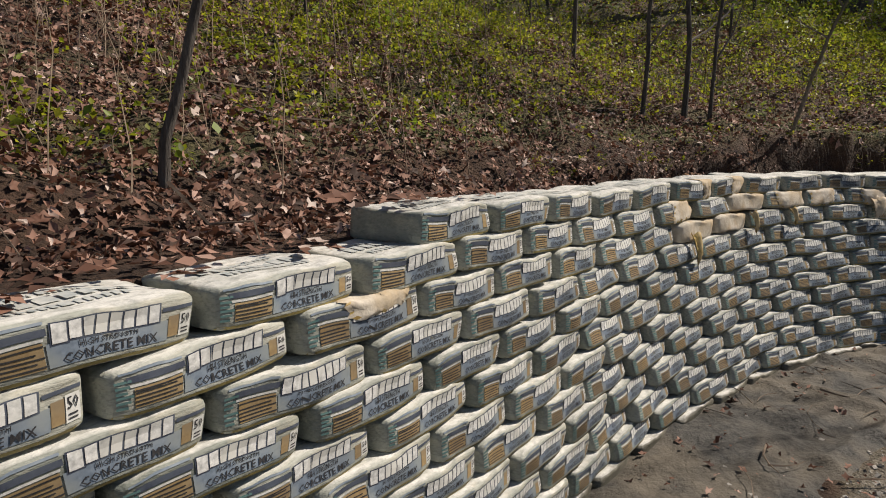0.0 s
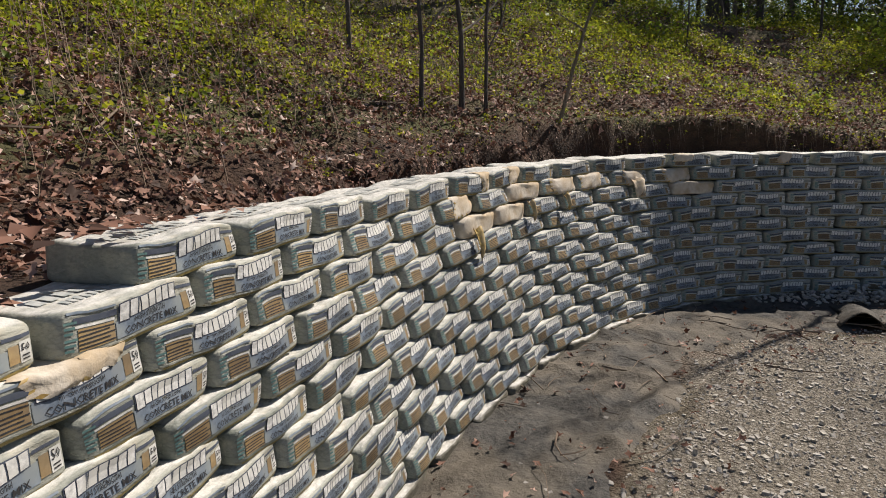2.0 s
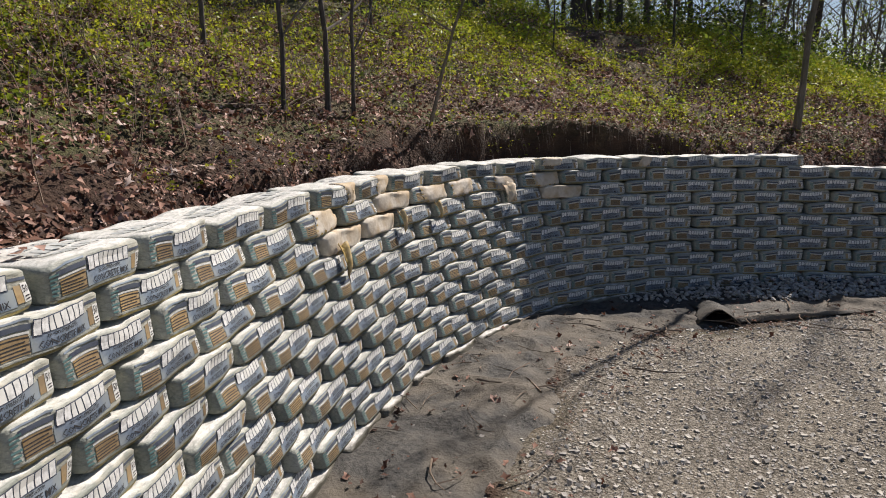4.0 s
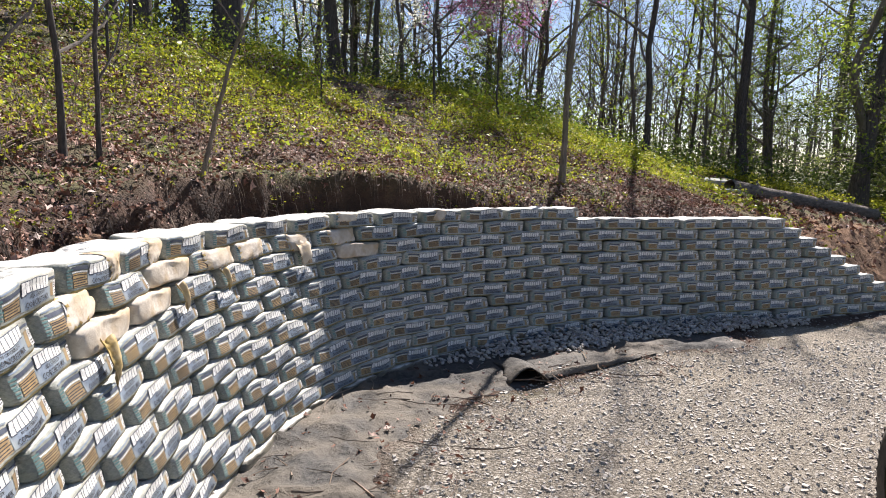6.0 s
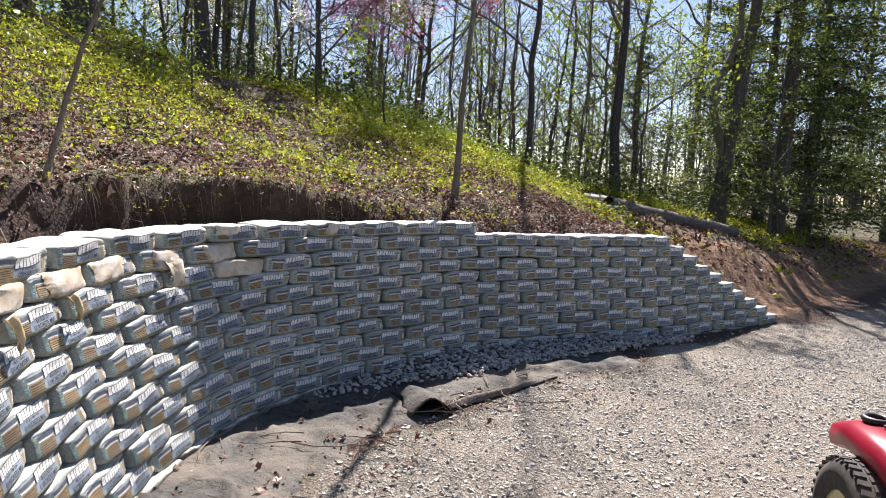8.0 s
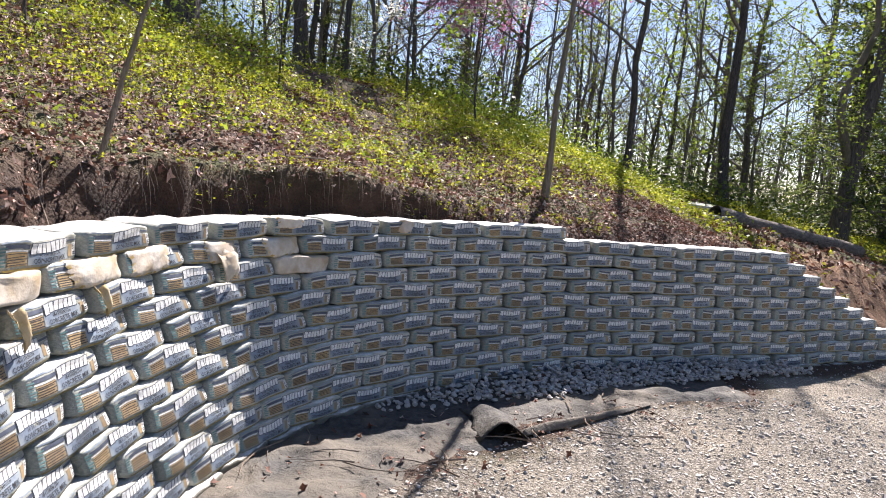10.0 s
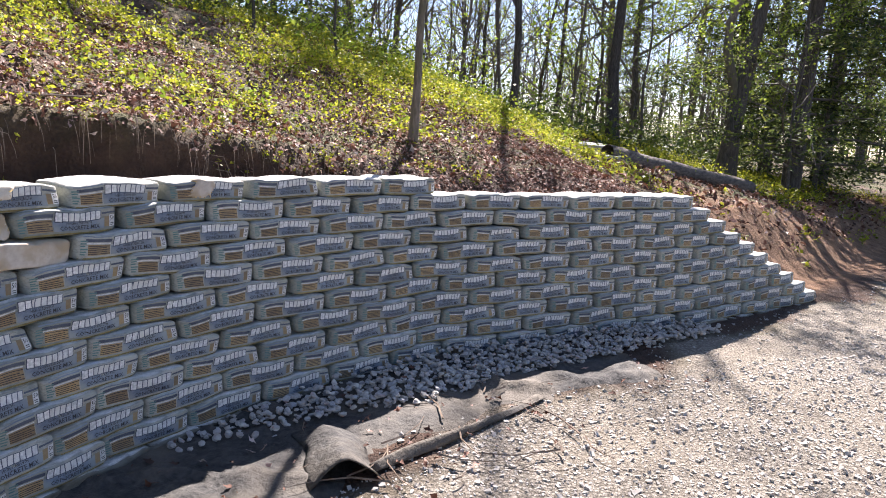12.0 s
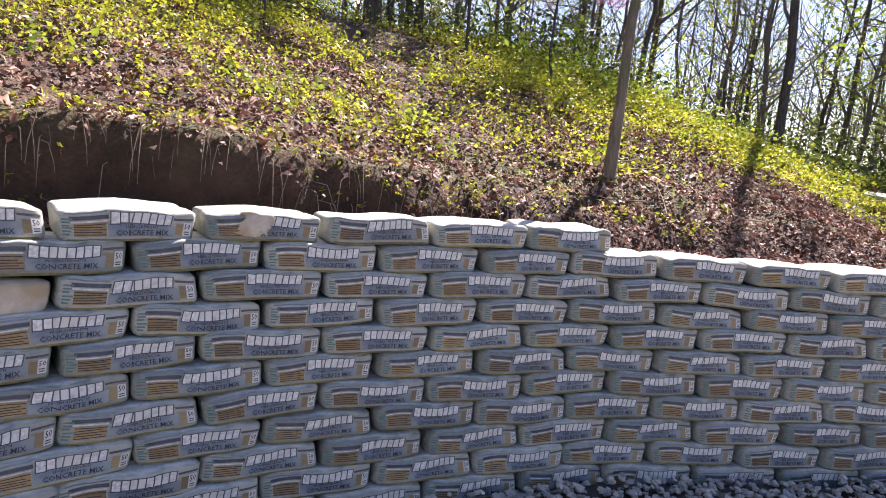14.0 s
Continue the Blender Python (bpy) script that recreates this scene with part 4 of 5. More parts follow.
# saplings by the wall
SAP = "slender grey sapling with few leaves on the bank"
sap = tree("sapling", SAP, BARK, TWIG, planted(1.6, 5.6), seed=1, h=3.6, r=0.015, boughs=9, leaves=240, leaf=0.055, bloom=LIME, spread=0.28, low=0.15, subs=3, twigs=2)
sap_two = tree("sapling", SAP, BARK, TWIG, planted(2.0, 5.8), seed=2, h=4.2, r=0.019, boughs=10, leaves=260, leaf=0.055, lean=(0.02, 0.01), bloom=LIME, spread=0.26, low=0.15, subs=3, twigs=2)
tree("sapling", "bent grey sapling leaning out of the dead leaves", BARK, TWIG, planted(-0.8, 2.3), seed=3, h=2.7, r=0.016, boughs=6, leaves=24, leaf=0.05, lean=(0.28, 0.03), bloom=SPRING, spread=0.22, low=0.3, subs=2, twigs=2)
for ob, x, y, a, k in ((sap, 2.2, 5.78, 40, 0.9), (sap_two, 1.2, 6.8, 20, 1.0), (sap, -1.1, 5.6, 100, 0.8), (sap_two, -0.4, 8.2, 200, 1.1), (sap, 0.9, 8.8, 10, 1.0), (sap_two, 1.3, 10.6, 80, 1.2), (sap, 3.6, 9.4, 150, 1.0), (sap_two, 4.4, 10.8, 300, 1.1), (sap, 6.2, 9.0, 220, 0.7), (sap_two, 9.0, 9.6, 20, 1.0)):
    plant(ob, x, y, a, k)
tree("young_tree", "young leaning grey-barked tree growing behind the wall", BARK_PALE, TWIG, planted(7.4, 5.85), seed=5, h=7.0, r=0.033, boughs=12, leaves=260, leaf=0.06, lean=(0.075, 0.045), bloom=SPRING, spread=0.26, low=0.42)
tree("sapling", "bare bent stem arching over the bank", BARK_PALE, TWIG, planted(2.8, 5.7), seed=8, h=1.9, r=0.014, boughs=6, leaves=40, leaf=0.05, lean=(0.20, -0.28), bloom=LIME, spread=0.3, low=0.4, subs=2, twigs=2)
tree("young_tree", "young bright lime-leaved shrub on the slope", BARK, TWIG, planted(9.3, 8.4), seed=6, h=2.3, r=0.016, boughs=14, leaves=520, leaf=0.075, bloom=LIME, spread=0.3, low=0.15, subs=3, twigs=2)

# tall woodland trees: one of each kind, then copies
WOOD = "tall dark bare woodland tree in early spring"
big = tree("woodland_tree", WOOD, BARK, TWIG, planted(6.6, 12.3), seed=11, h=17, r=0.21, subs=3, twigs=2, boughs=13, leaves=260, leaf=0.11, bloom=SPRING, spread=0.30, low=0.32)
mid = tree("woodland_tree", WOOD, BARK, TWIG, planted(5.6, 13.4), seed=12, h=14, r=0.13, subs=3, twigs=3, boughs=13, leaves=260, leaf=0.10, lean=(0.03, 0.0), bloom=SPRING, spread=0.30, low=0.25)
slim = tree("woodland_tree", WOOD, BARK, TWIG, planted(4.9, 12.6), seed=13, h=11, r=0.075, boughs=14, leaves=300, leaf=0.09, lean=(0.02, 0.03), bloom=SPRING, spread=0.30, low=0.18)
thin = tree("woodland_tree", WOOD, TWIG, TWIG, planted(11.3, 12.9), seed=14, h=9, r=0.045, boughs=13, leaves=200, leaf=0.08, bloom=SPRING, spread=0.30, low=0.12)
leafed = tree("leafing_tree", "tree in fresh yellow-green spring leaf", BARK, TWIG, planted(18.2, 7.1), seed=15, h=9.5, r=0.08, boughs=18, leaves=3600, leaf=0.11, bloom=LIME, spread=0.34, low=0.12)
redbud = tree("redbud_tree", "redbud tree covered in pink blossom", BARK, TWIG, planted(15.5, 12.1), seed=16, h=8.5, r=0.07, boughs=20, leaves=15000, leaf=0.085, bloom=PINK, spread=0.36, low=0.25)
dogwood = tree("dogwood_tree", "dogwood tree with creamy white blossom", BARK, TWIG, planted(12.4, 12.8), seed=17, h=6.5, r=0.06, boughs=20, leaves=20000, leaf=0.075, bloom=WHITE_BLOOM, spread=0.38, low=0.1)
plant(dogwood, 11.4, 16.4, 120, 1.0)
plant(redbud, 14.2, 12.7, 70, 0.6)


def conifer(name, label, at, seed, h, r, whorls):
    g = np.random.default_rng(seed)
    ob = thing(name, label, "tree", at)
    trunk, limbs, places = Heap(), Heap(), []
    trunk.add(*tube([(0, 0, -0.2), (0.02, 0, h * 0.4), (0, 0.03, h * 0.8), (0, 0, h)], (r * 1.2, r * 0.8, r * 0.35, 0.01), 9))
    for i in range(whorls):
        f = 0.04 + 0.94 * (i + g.random()) / whorls
        reach = h * 0.27 * (1.05 - f) ** 0.8 * g.uniform(0.6, 1.15) + 0.15
        a = g.uniform(0, 6.28)
        pts = [np.array([math.cos(a) * reach * t, math.sin(a) * reach * t, h * f + reach * (0.12 * t - 0.30 * t * t)]) for t in (0, 0.35, 0.7, 1.0)]
        limbs.add(*tube(pts, (r * 0.2, r * 0.14, r * 0.08, 0.004), 4))
        m = int(150 + 280 * (1 - f))
        t = g.uniform(0.15, 1.02, m)
        c = np.column_stack([np.interp(t, (0, 0.35, 0.7, 1.0), [q[j] for q in pts]) for j in range(3)])
        places.append(c + g.normal(0, 1, (m, 3)) * np.array([0.16, 0.16, 0.06]) * (0.5 + reach * 0.5))
    places = np.concatenate(places)
    part("trunk", trunk.mesh("trunk", BARK, True), parent=ob)
    part("branchwork", limbs.mesh("branchwork", TWIG), parent=ob)["kind"] = "stuff"
    part("crown", leaf_cloud("crown", places, g.uniform(0.08, 0.20, len(places)), NEEDLE, g, 0.5, None, 0.3, 0.2), parent=ob)
    return ob


pine = conifer("cedar_tree", "dark green cedar with layered drooping boughs", planted(18.6, 3.8), 21, 12.5, 0.17, 64)
for x, y, a, k in ((21.4, 3.4, 300, 0.8), (25.5, 1.5, 80, 1.1), (24.2, 5.0, 220, 0.95), (26.0, 6.4, 250, 1.05), (11.7, 15.2, 20, 0.5), (16.4, 14.7, 140, 0.5), (9.2, 17.6, 30, 0.6), (22.0, 8.4, 100, 0.45)):
    plant(pine, x, y, a, k)

# a stout leaning trunk with a crooked limb at the forest edge
LEAN = "stout leaning woodland tree with a crooked side limb"
leaner = tree("woodland_tree", LEAN, BARK, TWIG, planted(17.3, 4.95), seed=18, h=10.5, r=0.18, subs=3, twigs=3, boughs=12, leaves=700, leaf=0.09, lean=(0.06, -0.09), bloom=SPRING, spread=0.32, low=0.4, crook=0.015)
limb = Heap()
across = np.array([0.565, -0.825])
limb_path = [(*(across * a), h) for a, h in ((0.12, 1.5), (-0.02, 1.9), (-0.24, 2.6), (-0.24, 3.1), (0.02, 3.8), (0.22, 4.4), (0.10, 5.4), (-0.3, 6.6))]
limb.add(*tube(limb_path, (0.10, 0.10, 0.085, 0.085, 0.07, 0.06, 0.045, 0.02), 8))
part("limb", limb.mesh("limb", BARK_PALE, True), parent=leaner, label="crooked limb with reddish bark")

# trunks that stand out, then the wood behind
for ob, x, y, a, k in ((big, 16.2, 6.95, 100, 0.6), (slim, 13.6, 8.0, 200, 0.95), (big, 10.1, 13.8, 130, 0.75), (mid, 6.3, 13.2, 70, 1.0), (slim, 10.4, 12.8, 45, 0.9), (slim, 10.9, 14.4, 300, 1.0),
                       (mid, 3.2, 12.2, 70, 1.0), (big, 2.6, 12.9, 130, 0.95), (slim, 1.1, 12.0, 20, 0.9), (mid, -0.6, 11.0, 190, 1.0), (big, -2.8, 10.0, 250, 1.0), (slim, -4.6, 7.4, 60, 1.0), (mid, -6.2, 9.8, 10, 1.0),
                       (leafed, 17.0, 6.6, 40, 0.45), (leafed, 16.9, 3.7, 20, 0.5), (leafed, 19.6, 3.4, 250, 0.6), (leafed, 18.6, 11.4, 90, 0.7), (leafed, 21.5, 9.4, 210, 0.8), (leafed, 8.4, 19.5, 200, 0.9), (leafed, 22.0, 3.6, 260, 0.6), (leafed, 1.2, 11.3, 310, 0.75)):
    plant(ob, x, y, a, k)
wood = random.Random(9)
count = 0
while count < 150:
    az, far = radians(wood.uniform(-14, 150)), wood.uniform(17, 56)
    if far < 25 and az < radians(66):
        continue
    x, y = 3 + far * math.cos(az), 3 + far * math.sin(az)
    d0 = float(off_grid(g_behind, [(x, y)])[0])
    if d0 < 2.5 and x < 24:
        continue
    ob = wood.choices((big, mid, slim, thin, leafed), (0.6, 3, 5, 7, 1.6))[0]
    plant(ob, x, y, wood.uniform(0, 360), wood.uniform(0.75, 1.15))
    count += 1

count = 0
while count < 42:
    az, far = radians(wood.uniform(2, 62)), wood.uniform(14, 26)
    x, y = 3 + far * math.cos(az), 3 + far * math.sin(az)
    turn, size = wood.uniform(0, 360), wood.uniform(0.6, 1.0)
    if float(off_grid(g_behind, [(x, y)])[0]) > 6.5:
        plant(wood.choices((thin, slim), (9, 1))[0], x, y, turn, size)
        count += 1

# the far wood: trunks and a haze of twigs and new leaves
far_wood, far_leaf = Heap(), []
fr = np.random.default_rng(31)
for _ in range(900):
    az, far = radians(fr.uniform(-25, 165)), fr.uniform(55, 105)
    x, y = 3 + far * math.cos(az), 3 + far * math.sin(az)
    h, r = fr.uniform(7, 15), fr.uniform(0.05, 0.16)
    lean = fr.normal(0, 0.5, 2)
    far_wood.add(*tube([(x, y, 0), (x + lean[0] * 0.5, y + lean[1] * 0.5, h * 0.5), (x + lean[0], y + lean[1], h)], (r, r * 0.7, 0.02), 4))
    for _ in range(7):
        f, a = fr.uniform(0.3, 0.95), fr.uniform(0, 6.28)
        ln = h * 0.25
        b = np.array([x + lean[0] * f, y + lean[1] * f, h * f])
        far_wood.add(*tube([b, b + [math.cos(a) * ln * 0.5, math.sin(a) * ln * 0.5, ln * 0.45], b + [math.cos(a) * ln * 0.8, math.sin(a) * ln * 0.8, ln]], (r * 0.4, r * 0.25, 0.012), 3))
    m = 55
    far_leaf.append(np.array([x, y, 0]) + np.column_stack([fr.normal(0, 2.2, (m, 2)), h * 0.8 * fr.random(m) ** 1.5]))
tagged(new("far_wood", far_wood.mesh("far_wood", TWIG)), "distant bare grey woodland in early spring", "woods", kind="stuff")
far_leaf = np.concatenate(far_leaf)
tagged(new("far_foliage", leaf_cloud("far_foliage", far_leaf, fr.uniform(0.25, 0.6, len(far_leaf)), OLIVE, fr, 0.2)), "thin green haze of new leaves in the distant wood", "foliage", kind="stuff")

# ---- fallen log, slabs, clods ----
log = thing("fallen_log", "weathered grey fallen tree trunk lying on the forest edge", "log")
lg = Heap()
ts = np.linspace(0, 1, 14)
lp = np.column_stack([12.3 + 2.7 * ts, 5.75 - 1.6 * ts + 0.05 * np.sin(5 * ts)])
lie = np.interp(ts, [0, 1], heights(lp)[[0, -1]])
lp = np.column_stack([lp, lie + 0.6 * (heights(lp) - lie).max() + 0.09])
lg.add(*tube(lp, 0.14 - 0.025 * ts + 0.008 * np.sin(17 * ts), 12))
part("trunk", lg.mesh("trunk", LOGWOOD, True), parent=log)
for k, way in ((3, (0.1, 0.12, 0.22)), (9, (-0.12, 0.1, 0.2))):
    st = Heap()
    a = lp[k]
    st.add(*tube([a, a + np.array(way) * 0.6, a + np.array(way)], (0.035, 0.025, 0.015), 6))
    part("branch_stub", st.mesh("branch_stub", LOGWOOD), parent=log)
for x, y, a, size in ((12.9, 6.2, 20, (0.55, 0.45, 0.22)), (12.0, 5.68, -12, (0.42, 0.3, 0.10))):
    z = float(heights([(x, y)])[0])
    ob = thing("concrete_slab", "pale weathered concrete slab lying in the grass", "slab", pose(x, y, z + size[2] * 0.45, 3, -4, a), "old slabs on the bank")
    part("slab", box(*size, 0.02), PRECAST, ob)
clod = new("clay_clod", stone_mesh(77, CLAY))
tagged(clod, "tan lump of dry clay on the bank edge", "clod")
p, w, nn = on_line(7.35 * BAG)
q = p - nn * 0.52
clod.matrix_world = pose(q[0], q[1], float(heights([q])[0]) + 0.06, 10, 5, 30) @ Matrix.Diagonal((0.24, 0.2, 0.24, 1))


# ---- lawn tractor ----
def wheel(parent, x, y, r, wide, lugs, name="wheel"):
    hub = part(name, box(0.06, wide * 0.5, 0.06, 0.01), BLACK_PLASTIC, parent, at=pose(x, y, r))
    bm = bmesh.new()
    prof = [(0.55, -0.42), (0.80, -0.5), (0.93, -0.44), (1.0, -0.28), (1.015, 0.0), (1.0, 0.28), (0.93, 0.44), (0.80, 0.5), (0.55, 0.42)]
    k = 48
    rings = []
    for i in range(k):
        a = 2 * math.pi * i / k
        rings.append([bm.verts.new((math.cos(a) * r * p, wide * q, math.sin(a) * r * p)) for p, q in prof])
    for i in range(k):
        for j in range(len(prof) - 1):
            bm.faces.new((rings[i][j], rings[(i + 1) % k][j], rings[(i + 1) % k][j + 1], rings[i][j + 1])).smooth = True
    for i in range(lugs):
        for side in (-1, 0, 1):
            a = 2 * math.pi * (i + 0.5 * (side == 0)) / lugs
            m = Matrix.Rotation(-a, 4, "Y") @ Matrix.Translation((r * 1.005, side * wide * 0.30, 0)) @ Matrix.Rotation(side * 0.25, 4, "X") @ Matrix.Diagonal((r * 0.035, wide * 0.26, 2 * math.pi * r / lugs * 0.55, 1))
            bmesh.ops.create_cube(bm, size=1, matrix=m)
    part("tyre", bm, RUBBER, hub)
    bm = bmesh.new()
    prof = [(0.02, 0.10), (0.25, 0.12), (0.38, 0.22), (0.50, 0.30), (0.60, 0.40), (0.62, 0.36), (0.60, -0.40), (0.02, -0.2)]
    rings = []
    for i in range(32):
        a = 2 * math.pi * i / 32
        rings.append([bm.verts.new((math.cos(a) * r * p, wide * q * (1 if y > 0 else -1), math.sin(a) * r * p)) for p, q in prof])
    for i in range(32):
        for j in range(len(prof) - 1):
            bm.faces.new((rings[i][j], rings[(i + 1) % 32][j], rings[(i + 1) % 32][j + 1], rings[i][j + 1])).smooth = True
    part("rim", bm, RIM, hub, "cream painted steel rim")
    return hub


def lofted(sections, mat):
    """A shell through rounded box sections: x, half width, bottom, top."""
    bm = bmesh.new()
    rows = []
    for x, hw, lo, hi in sections:
        ring = []
        for i in range(20):
            a = 2 * math.pi * i / 20
            c, s = math.cos(a), math.sin(a)
            ring.append(bm.verts.new((x, hw * math.copysign(abs(c) ** 0.45, c), (lo + hi) / 2 + (hi - lo) / 2 * math.copysign(abs(s) ** 0.5, s))))
        rows.append(ring)
    for a, b in zip(rows, rows[1:]):
        for i in range(20):
            bm.faces.new((a[i], a[(i + 1) % 20], b[(i + 1) % 20], b[i])).smooth = True
    bm.faces.new(rows[0])
    bm.faces.new(rows[-1])
    return bm


tz = float(heights([(4.24, 1.25)])[0])
tractor = thing("lawn_tractor", "red riding lawn tractor parked on the gravel", "lawn tractor", pose(4.24, 1.25, tz, 0, 0, -156.5))
for x, y, r, wd, lugs in ((0, 0.50, 0.29, 0.17, 40), (0, -0.50, 0.29, 0.17, 40), (1.15, 0.36, 0.18, 0.14, 18), (1.15, -0.36, 0.18, 0.14, 18)):
    wheel(tractor, x, y, r, wd, lugs)
part("fender", lofted([(-0.42, 0.44, 0.50, 0.58), (-0.36, 0.50, 0.50, 0.66), (-0.2, 0.51, 0.545, 0.71), (0.1, 0.51, 0.545, 0.71), (0.24, 0.50, 0.50, 0.67), (0.34, 0.46, 0.40, 0.58), (0.40, 0.34, 0.34, 0.46)], RED_PAINT), RED_PAINT, tractor, "glossy red fender deck")
part("hood", lofted([(0.55, 0.22, 0.42, 0.82), (0.75, 0.25, 0.40, 0.86), (1.05, 0.25, 0.38, 0.83), (1.28, 0.22, 0.38, 0.72), (1.36, 0.15, 0.42, 0.60)], RED_PAINT), RED_PAINT, tractor)
part("chassis", box(1.35, 0.34, 0.16, 0.02, pose(0.55, 0, 0.33)), BLACK_PLASTIC, tractor)
part("mower_deck", box(0.62, 0.98, 0.13, 0.05, pose(0.58, 0, 0.17), 3), RED_PAINT, tractor)
part("seat", box(0.36, 0.36, 0.12, 0.045, pose(0.34, 0.06, 0.76), 3), BLACK_PLASTIC, tractor)
part("backrest", box(0.10, 0.32, 0.22, 0.045, pose(0.16, 0.08, 0.88, 0, -12), 3), BLACK_PLASTIC, tractor)
part("footrest", box(0.34, 0.86, 0.04, 0.015, pose(0.52, 0, 0.36)), BLACK_PLASTIC, tractor)
part("axle", box(0.06, 0.70, 0.06, 0.01, pose(1.15, 0, 0.20)), BLACK_PLASTIC, tractor)


def ring_mesh(R, r, flat=1.0, k=28, m=8):
    bm = bmesh.new()
    g = [[bm.verts.new(((R + r * math.cos(b)) * math.cos(a), (R + r * math.cos(b)) * math.sin(a) * flat, r * math.sin(b))) for b in [2 * math.pi * j / m for j in range(m)]] for a in [2 * math.pi * i / k for i in range(k)]]
    for i in range(k):
        for j in range(m):
            bm.faces.new((g[i][j], g[(i + 1) % k][j], g[(i + 1) % k][(j + 1) % m], g[i][(j + 1) % m])).smooth = True
    return bm


part("cup_holder", ring_mesh(0.048, 0.014), BLACK_PLASTIC, tractor, at=pose(-0.20, -0.38, 0.712))
lever = Heap()
lever.add(*tube([(0.0, -0.36, 0.64), (-0.02, -0.37, 0.78), (-0.05, -0.38, 0.84)], (0.009, 0.009, 0.008), 8))
stick = part("lever", lever.mesh("lever", BLACK_PLASTIC, True), parent=tractor)
part("knob", box(0.035, 0.03, 0.05, 0.012, pose(-0.05, -0.38, 0.855), 3), BLACK_PLASTIC, stick)
part("lever_plate", box(0.22, 0.07, 0.012, 0.004, pose(0.0, -0.36, 0.714)), BLACK_PLASTIC, tractor)
column = part("steering_column", box(0.07, 0.07, 0.34, 0.02, pose(0.52, 0, 0.88, 0, -25)), BLACK_PLASTIC, tractor)
part("steering_wheel", ring_mesh(0.17, 0.014), BLACK_PLASTIC, column, at=pose(0.44, 0, 1.05, 0, -25))


# ---- a raised fold of the fabric beside the stones ----
def fold(path, wide, high, name, label, opening=True):
    """A draped hump along a path of x, y; open at its first end."""
    path = np.asarray(path, float)
    pts = spline(path, 8)
    t = np.linspace(0, 1, len(pts))
    way = np.gradient(pts, axis=0)
    way /= np.linalg.norm(way, axis=1)[:, None]
    side = np.column_stack([-way[:, 1], way[:, 0]])
    z0 = heights(pts)
    m = 13
    verts = []
    for i in range(len(pts)):
        w = wide(t[i])
        hh = high(t[i])
        for j in range(m):
            a = -1 + 2 * j / (m - 1)
            lift = hh * (1 - abs(a) ** 1.6) * (1 + 0.12 * math.sin(9 * t[i] + 3 * a))
            q = pts[i] + side[i] * w * (a + 0.12 * math.sin(7 * t[i]))
            verts.append((q[0], q[1], z0[i] + 0.012 + lift))
    faces = [(i * m + j, i * m + j + 1, (i + 1) * m + j + 1, (i + 1) * m + j) for i in range(len(pts) - 1) for j in range(m - 1)]
    ob = new(name, mesh_of(name, verts, faces, FABRIC, smooth=True))
    mod = ob.modifiers.new("thick", "SOLIDIFY")
    mod.thickness = 0.006
    return tagged(ob, label, "fabric")


fold([(4.70, 4.22), (4.82, 4.38), (4.92, 4.52), (5.0, 4.7)], lambda t: 0.165 - 0.04 * t, lambda t: 0.11 * (1 - t) ** 0.6 + 0.012, "fabric_fold", "raised fold of black fabric with a dark hollow")
fold([(4.86, 4.22), (5.23, 4.11), (5.68, 4.01), (6.14, 3.94)], lambda t: 0.024 + 0.010 * math.sin(8 * t), lambda t: 0.035 * math.sin(math.pi * min(1, t + 0.15)) + 0.008, "fabric_fold", "long low roll of black fabric edge among the stones")


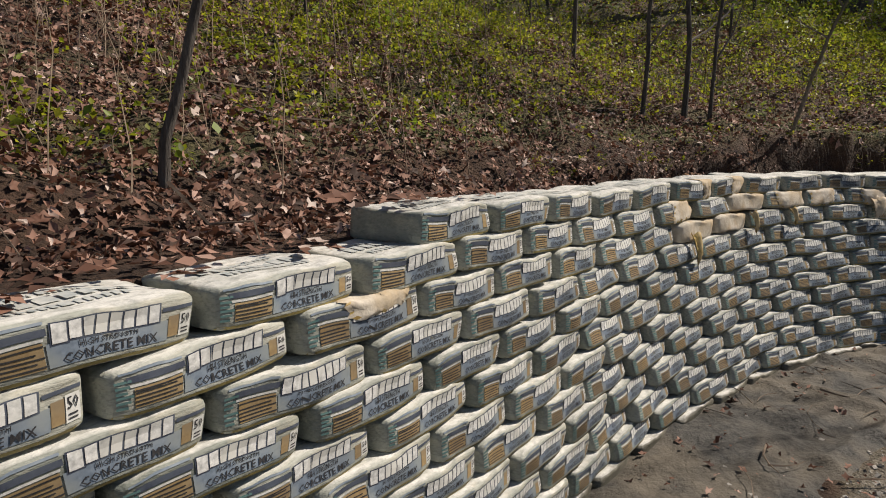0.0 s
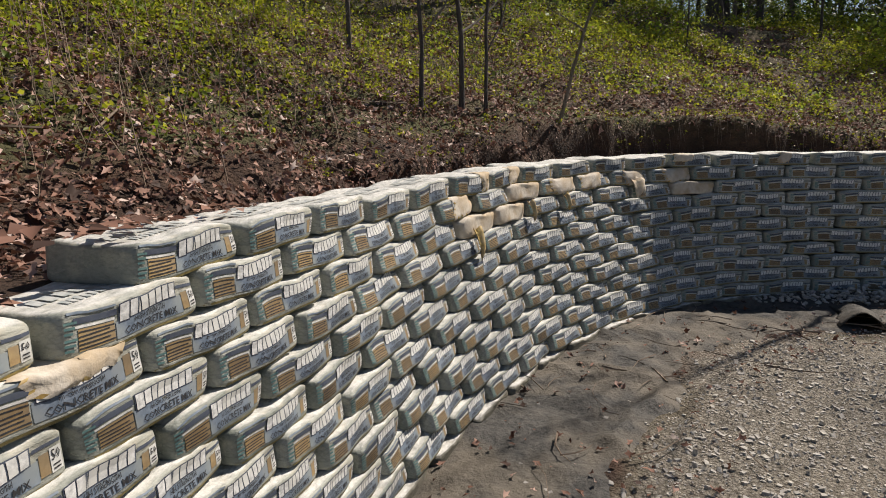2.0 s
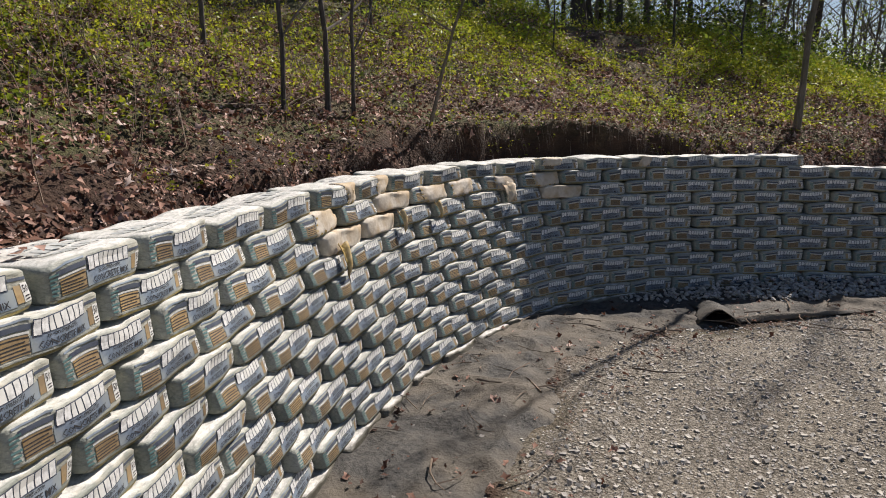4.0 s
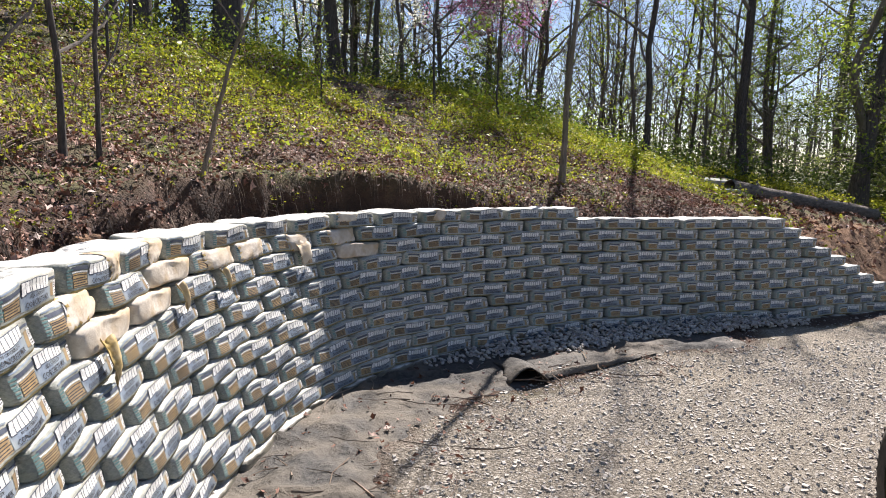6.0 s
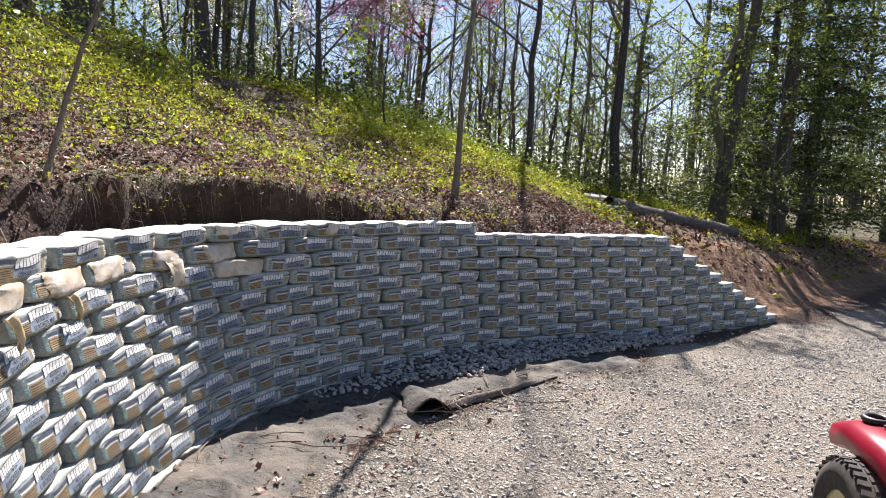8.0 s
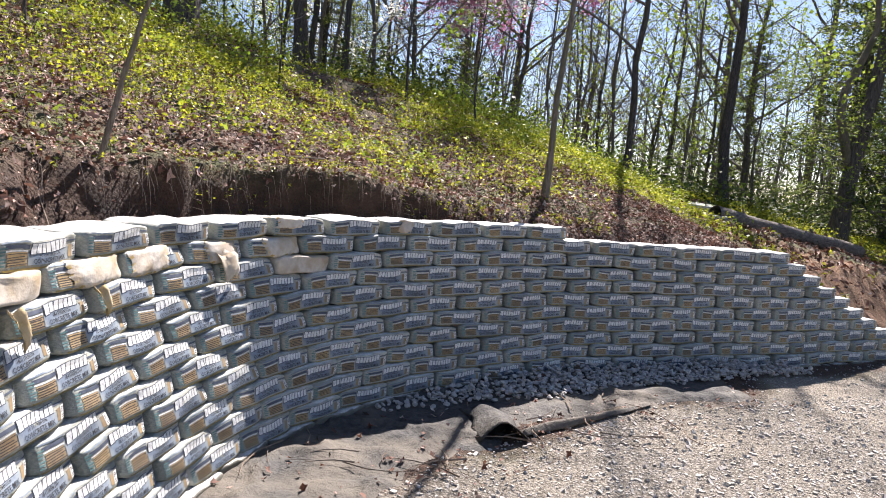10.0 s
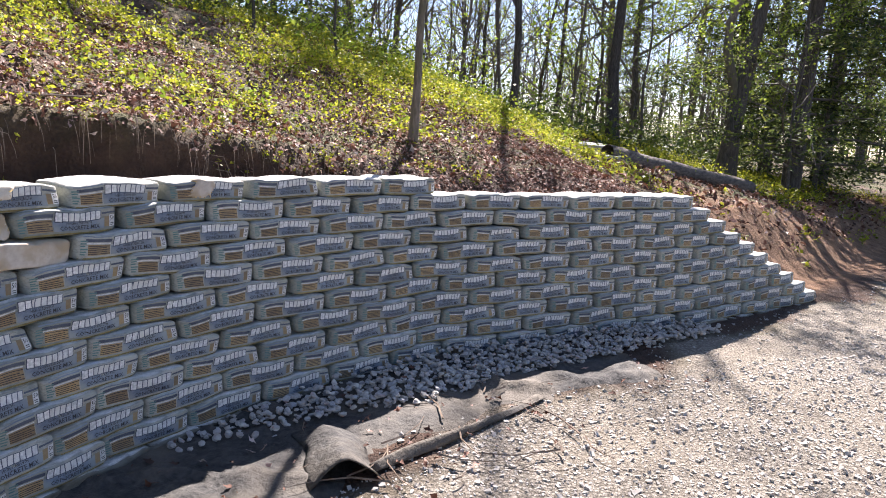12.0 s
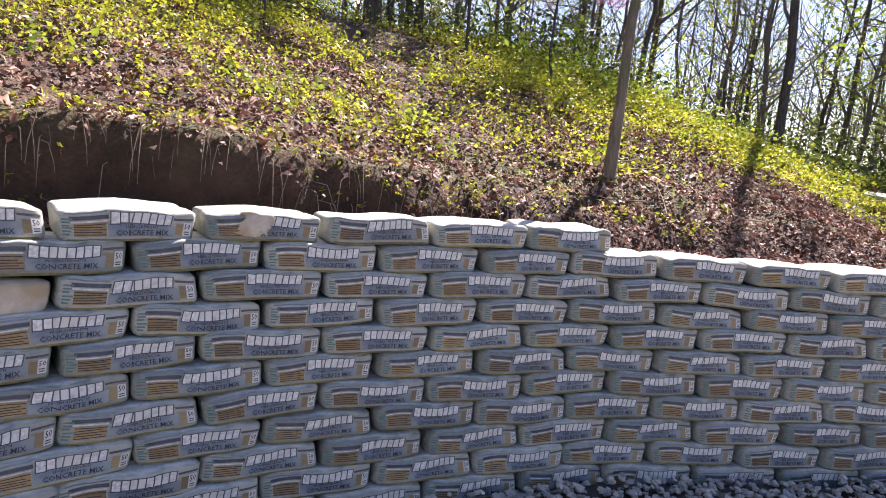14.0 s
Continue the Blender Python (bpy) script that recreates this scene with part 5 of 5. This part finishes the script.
# ---- debris on the fabric, and a torn flap of bag lining ----
k = 700
ss = npr.uniform(-1.5, 20 * BAG, k)
bits = []
for s in ss:
    p, w, nn = on_line(s)
    f = npr.uniform(0.2, 1.5)
    bits.append(p + nn * f)
bits = np.array(bits)
bz = heights(bits) + 0.03
up = np.tile([0.0, 0.0, 1.0], (k, 1))
tagged(new("leaf_litter", lobed_cloud("leaf_litter", np.column_stack([bits, bz]), npr.uniform(0.015, 0.07, k), LITTER, npr, up)), "dry leaves and crumbs lying on the black fabric", "leaf litter", kind="stuff")
sticks = Heap()
for _ in range(90):
    s, f = npr.uniform(-1.0, 18 * BAG), npr.uniform(0.3, 1.6)
    p, w, nn = on_line(s)
    c = p + nn * f
    a, ln = npr.uniform(0, 6.28), npr.uniform(0.08, 0.5)
    pts = np.array([c + ln * t * np.array([math.cos(a + 0.5 * t), math.sin(a + 0.5 * t)]) for t in (0, 0.4, 0.75, 1.0)])
    sticks.add(*tube(np.column_stack([pts, heights(pts) + 0.04]), np.linspace(npr.uniform(0.002, 0.007), 0.0015, 4), 4))
tagged(new("dry_twigs", sticks.mesh("dry_twigs", DRY_STEM)), "small broken sticks scattered on the fabric", "twigs", kind="stuff")


def torn_flap(at, top, wide, drop, mat, label):
    """A curled rag of bag paper hanging on the wall's face."""
    p, w, nn = on_line(at * BAG)
    verts = []
    for i in range(8):
        for j in range(7):
            a, b = i / 7 - 0.5, j / 6
            out = 0.03 + 0.035 * math.sin(b * 2.4) + 0.012 * math.sin(5 * a + 3 * b)
            c = p + w * (a * wide * (1 - 0.15 * b) + 0.015 * b + 0.006 * math.sin(11 * b + 3 * a)) + nn * (setback(at * BAG) * (top - 0.5) + out)
            verts.append((c[0], c[1], TOP - top * COURSE - drop * b * (1 + 0.12 * math.sin(13 * a)) + 0.012 * math.sin(8 * a)))
    faces = [(i * 7 + j, (i + 1) * 7 + j, (i + 1) * 7 + j + 1, i * 7 + j + 1) for i in range(7) for j in range(6)]
    flap = part("torn_flap", mesh_of("torn_flap", verts, faces, mat, smooth=True), parent=wall, label=label)
    flap.modifiers.new("thick", "SOLIDIFY").thickness = 0.002


torn_flap(10.1, 1.55, 0.14, 0.13, CREAM, "hanging torn flap of cream bag lining")
torn_flap(8.03, 1.95, 0.045, 0.10, TORN_EDGE, "hanging stained strip of torn bag paper")
torn_flap(7.0, 1.95, 0.05, 0.12, TORN_EDGE, "hanging stained strip of torn bag paper")
torn_flap(5.3, 2.5, 0.07, 0.16, TORN_EDGE, "hanging stained strip of torn bag paper")
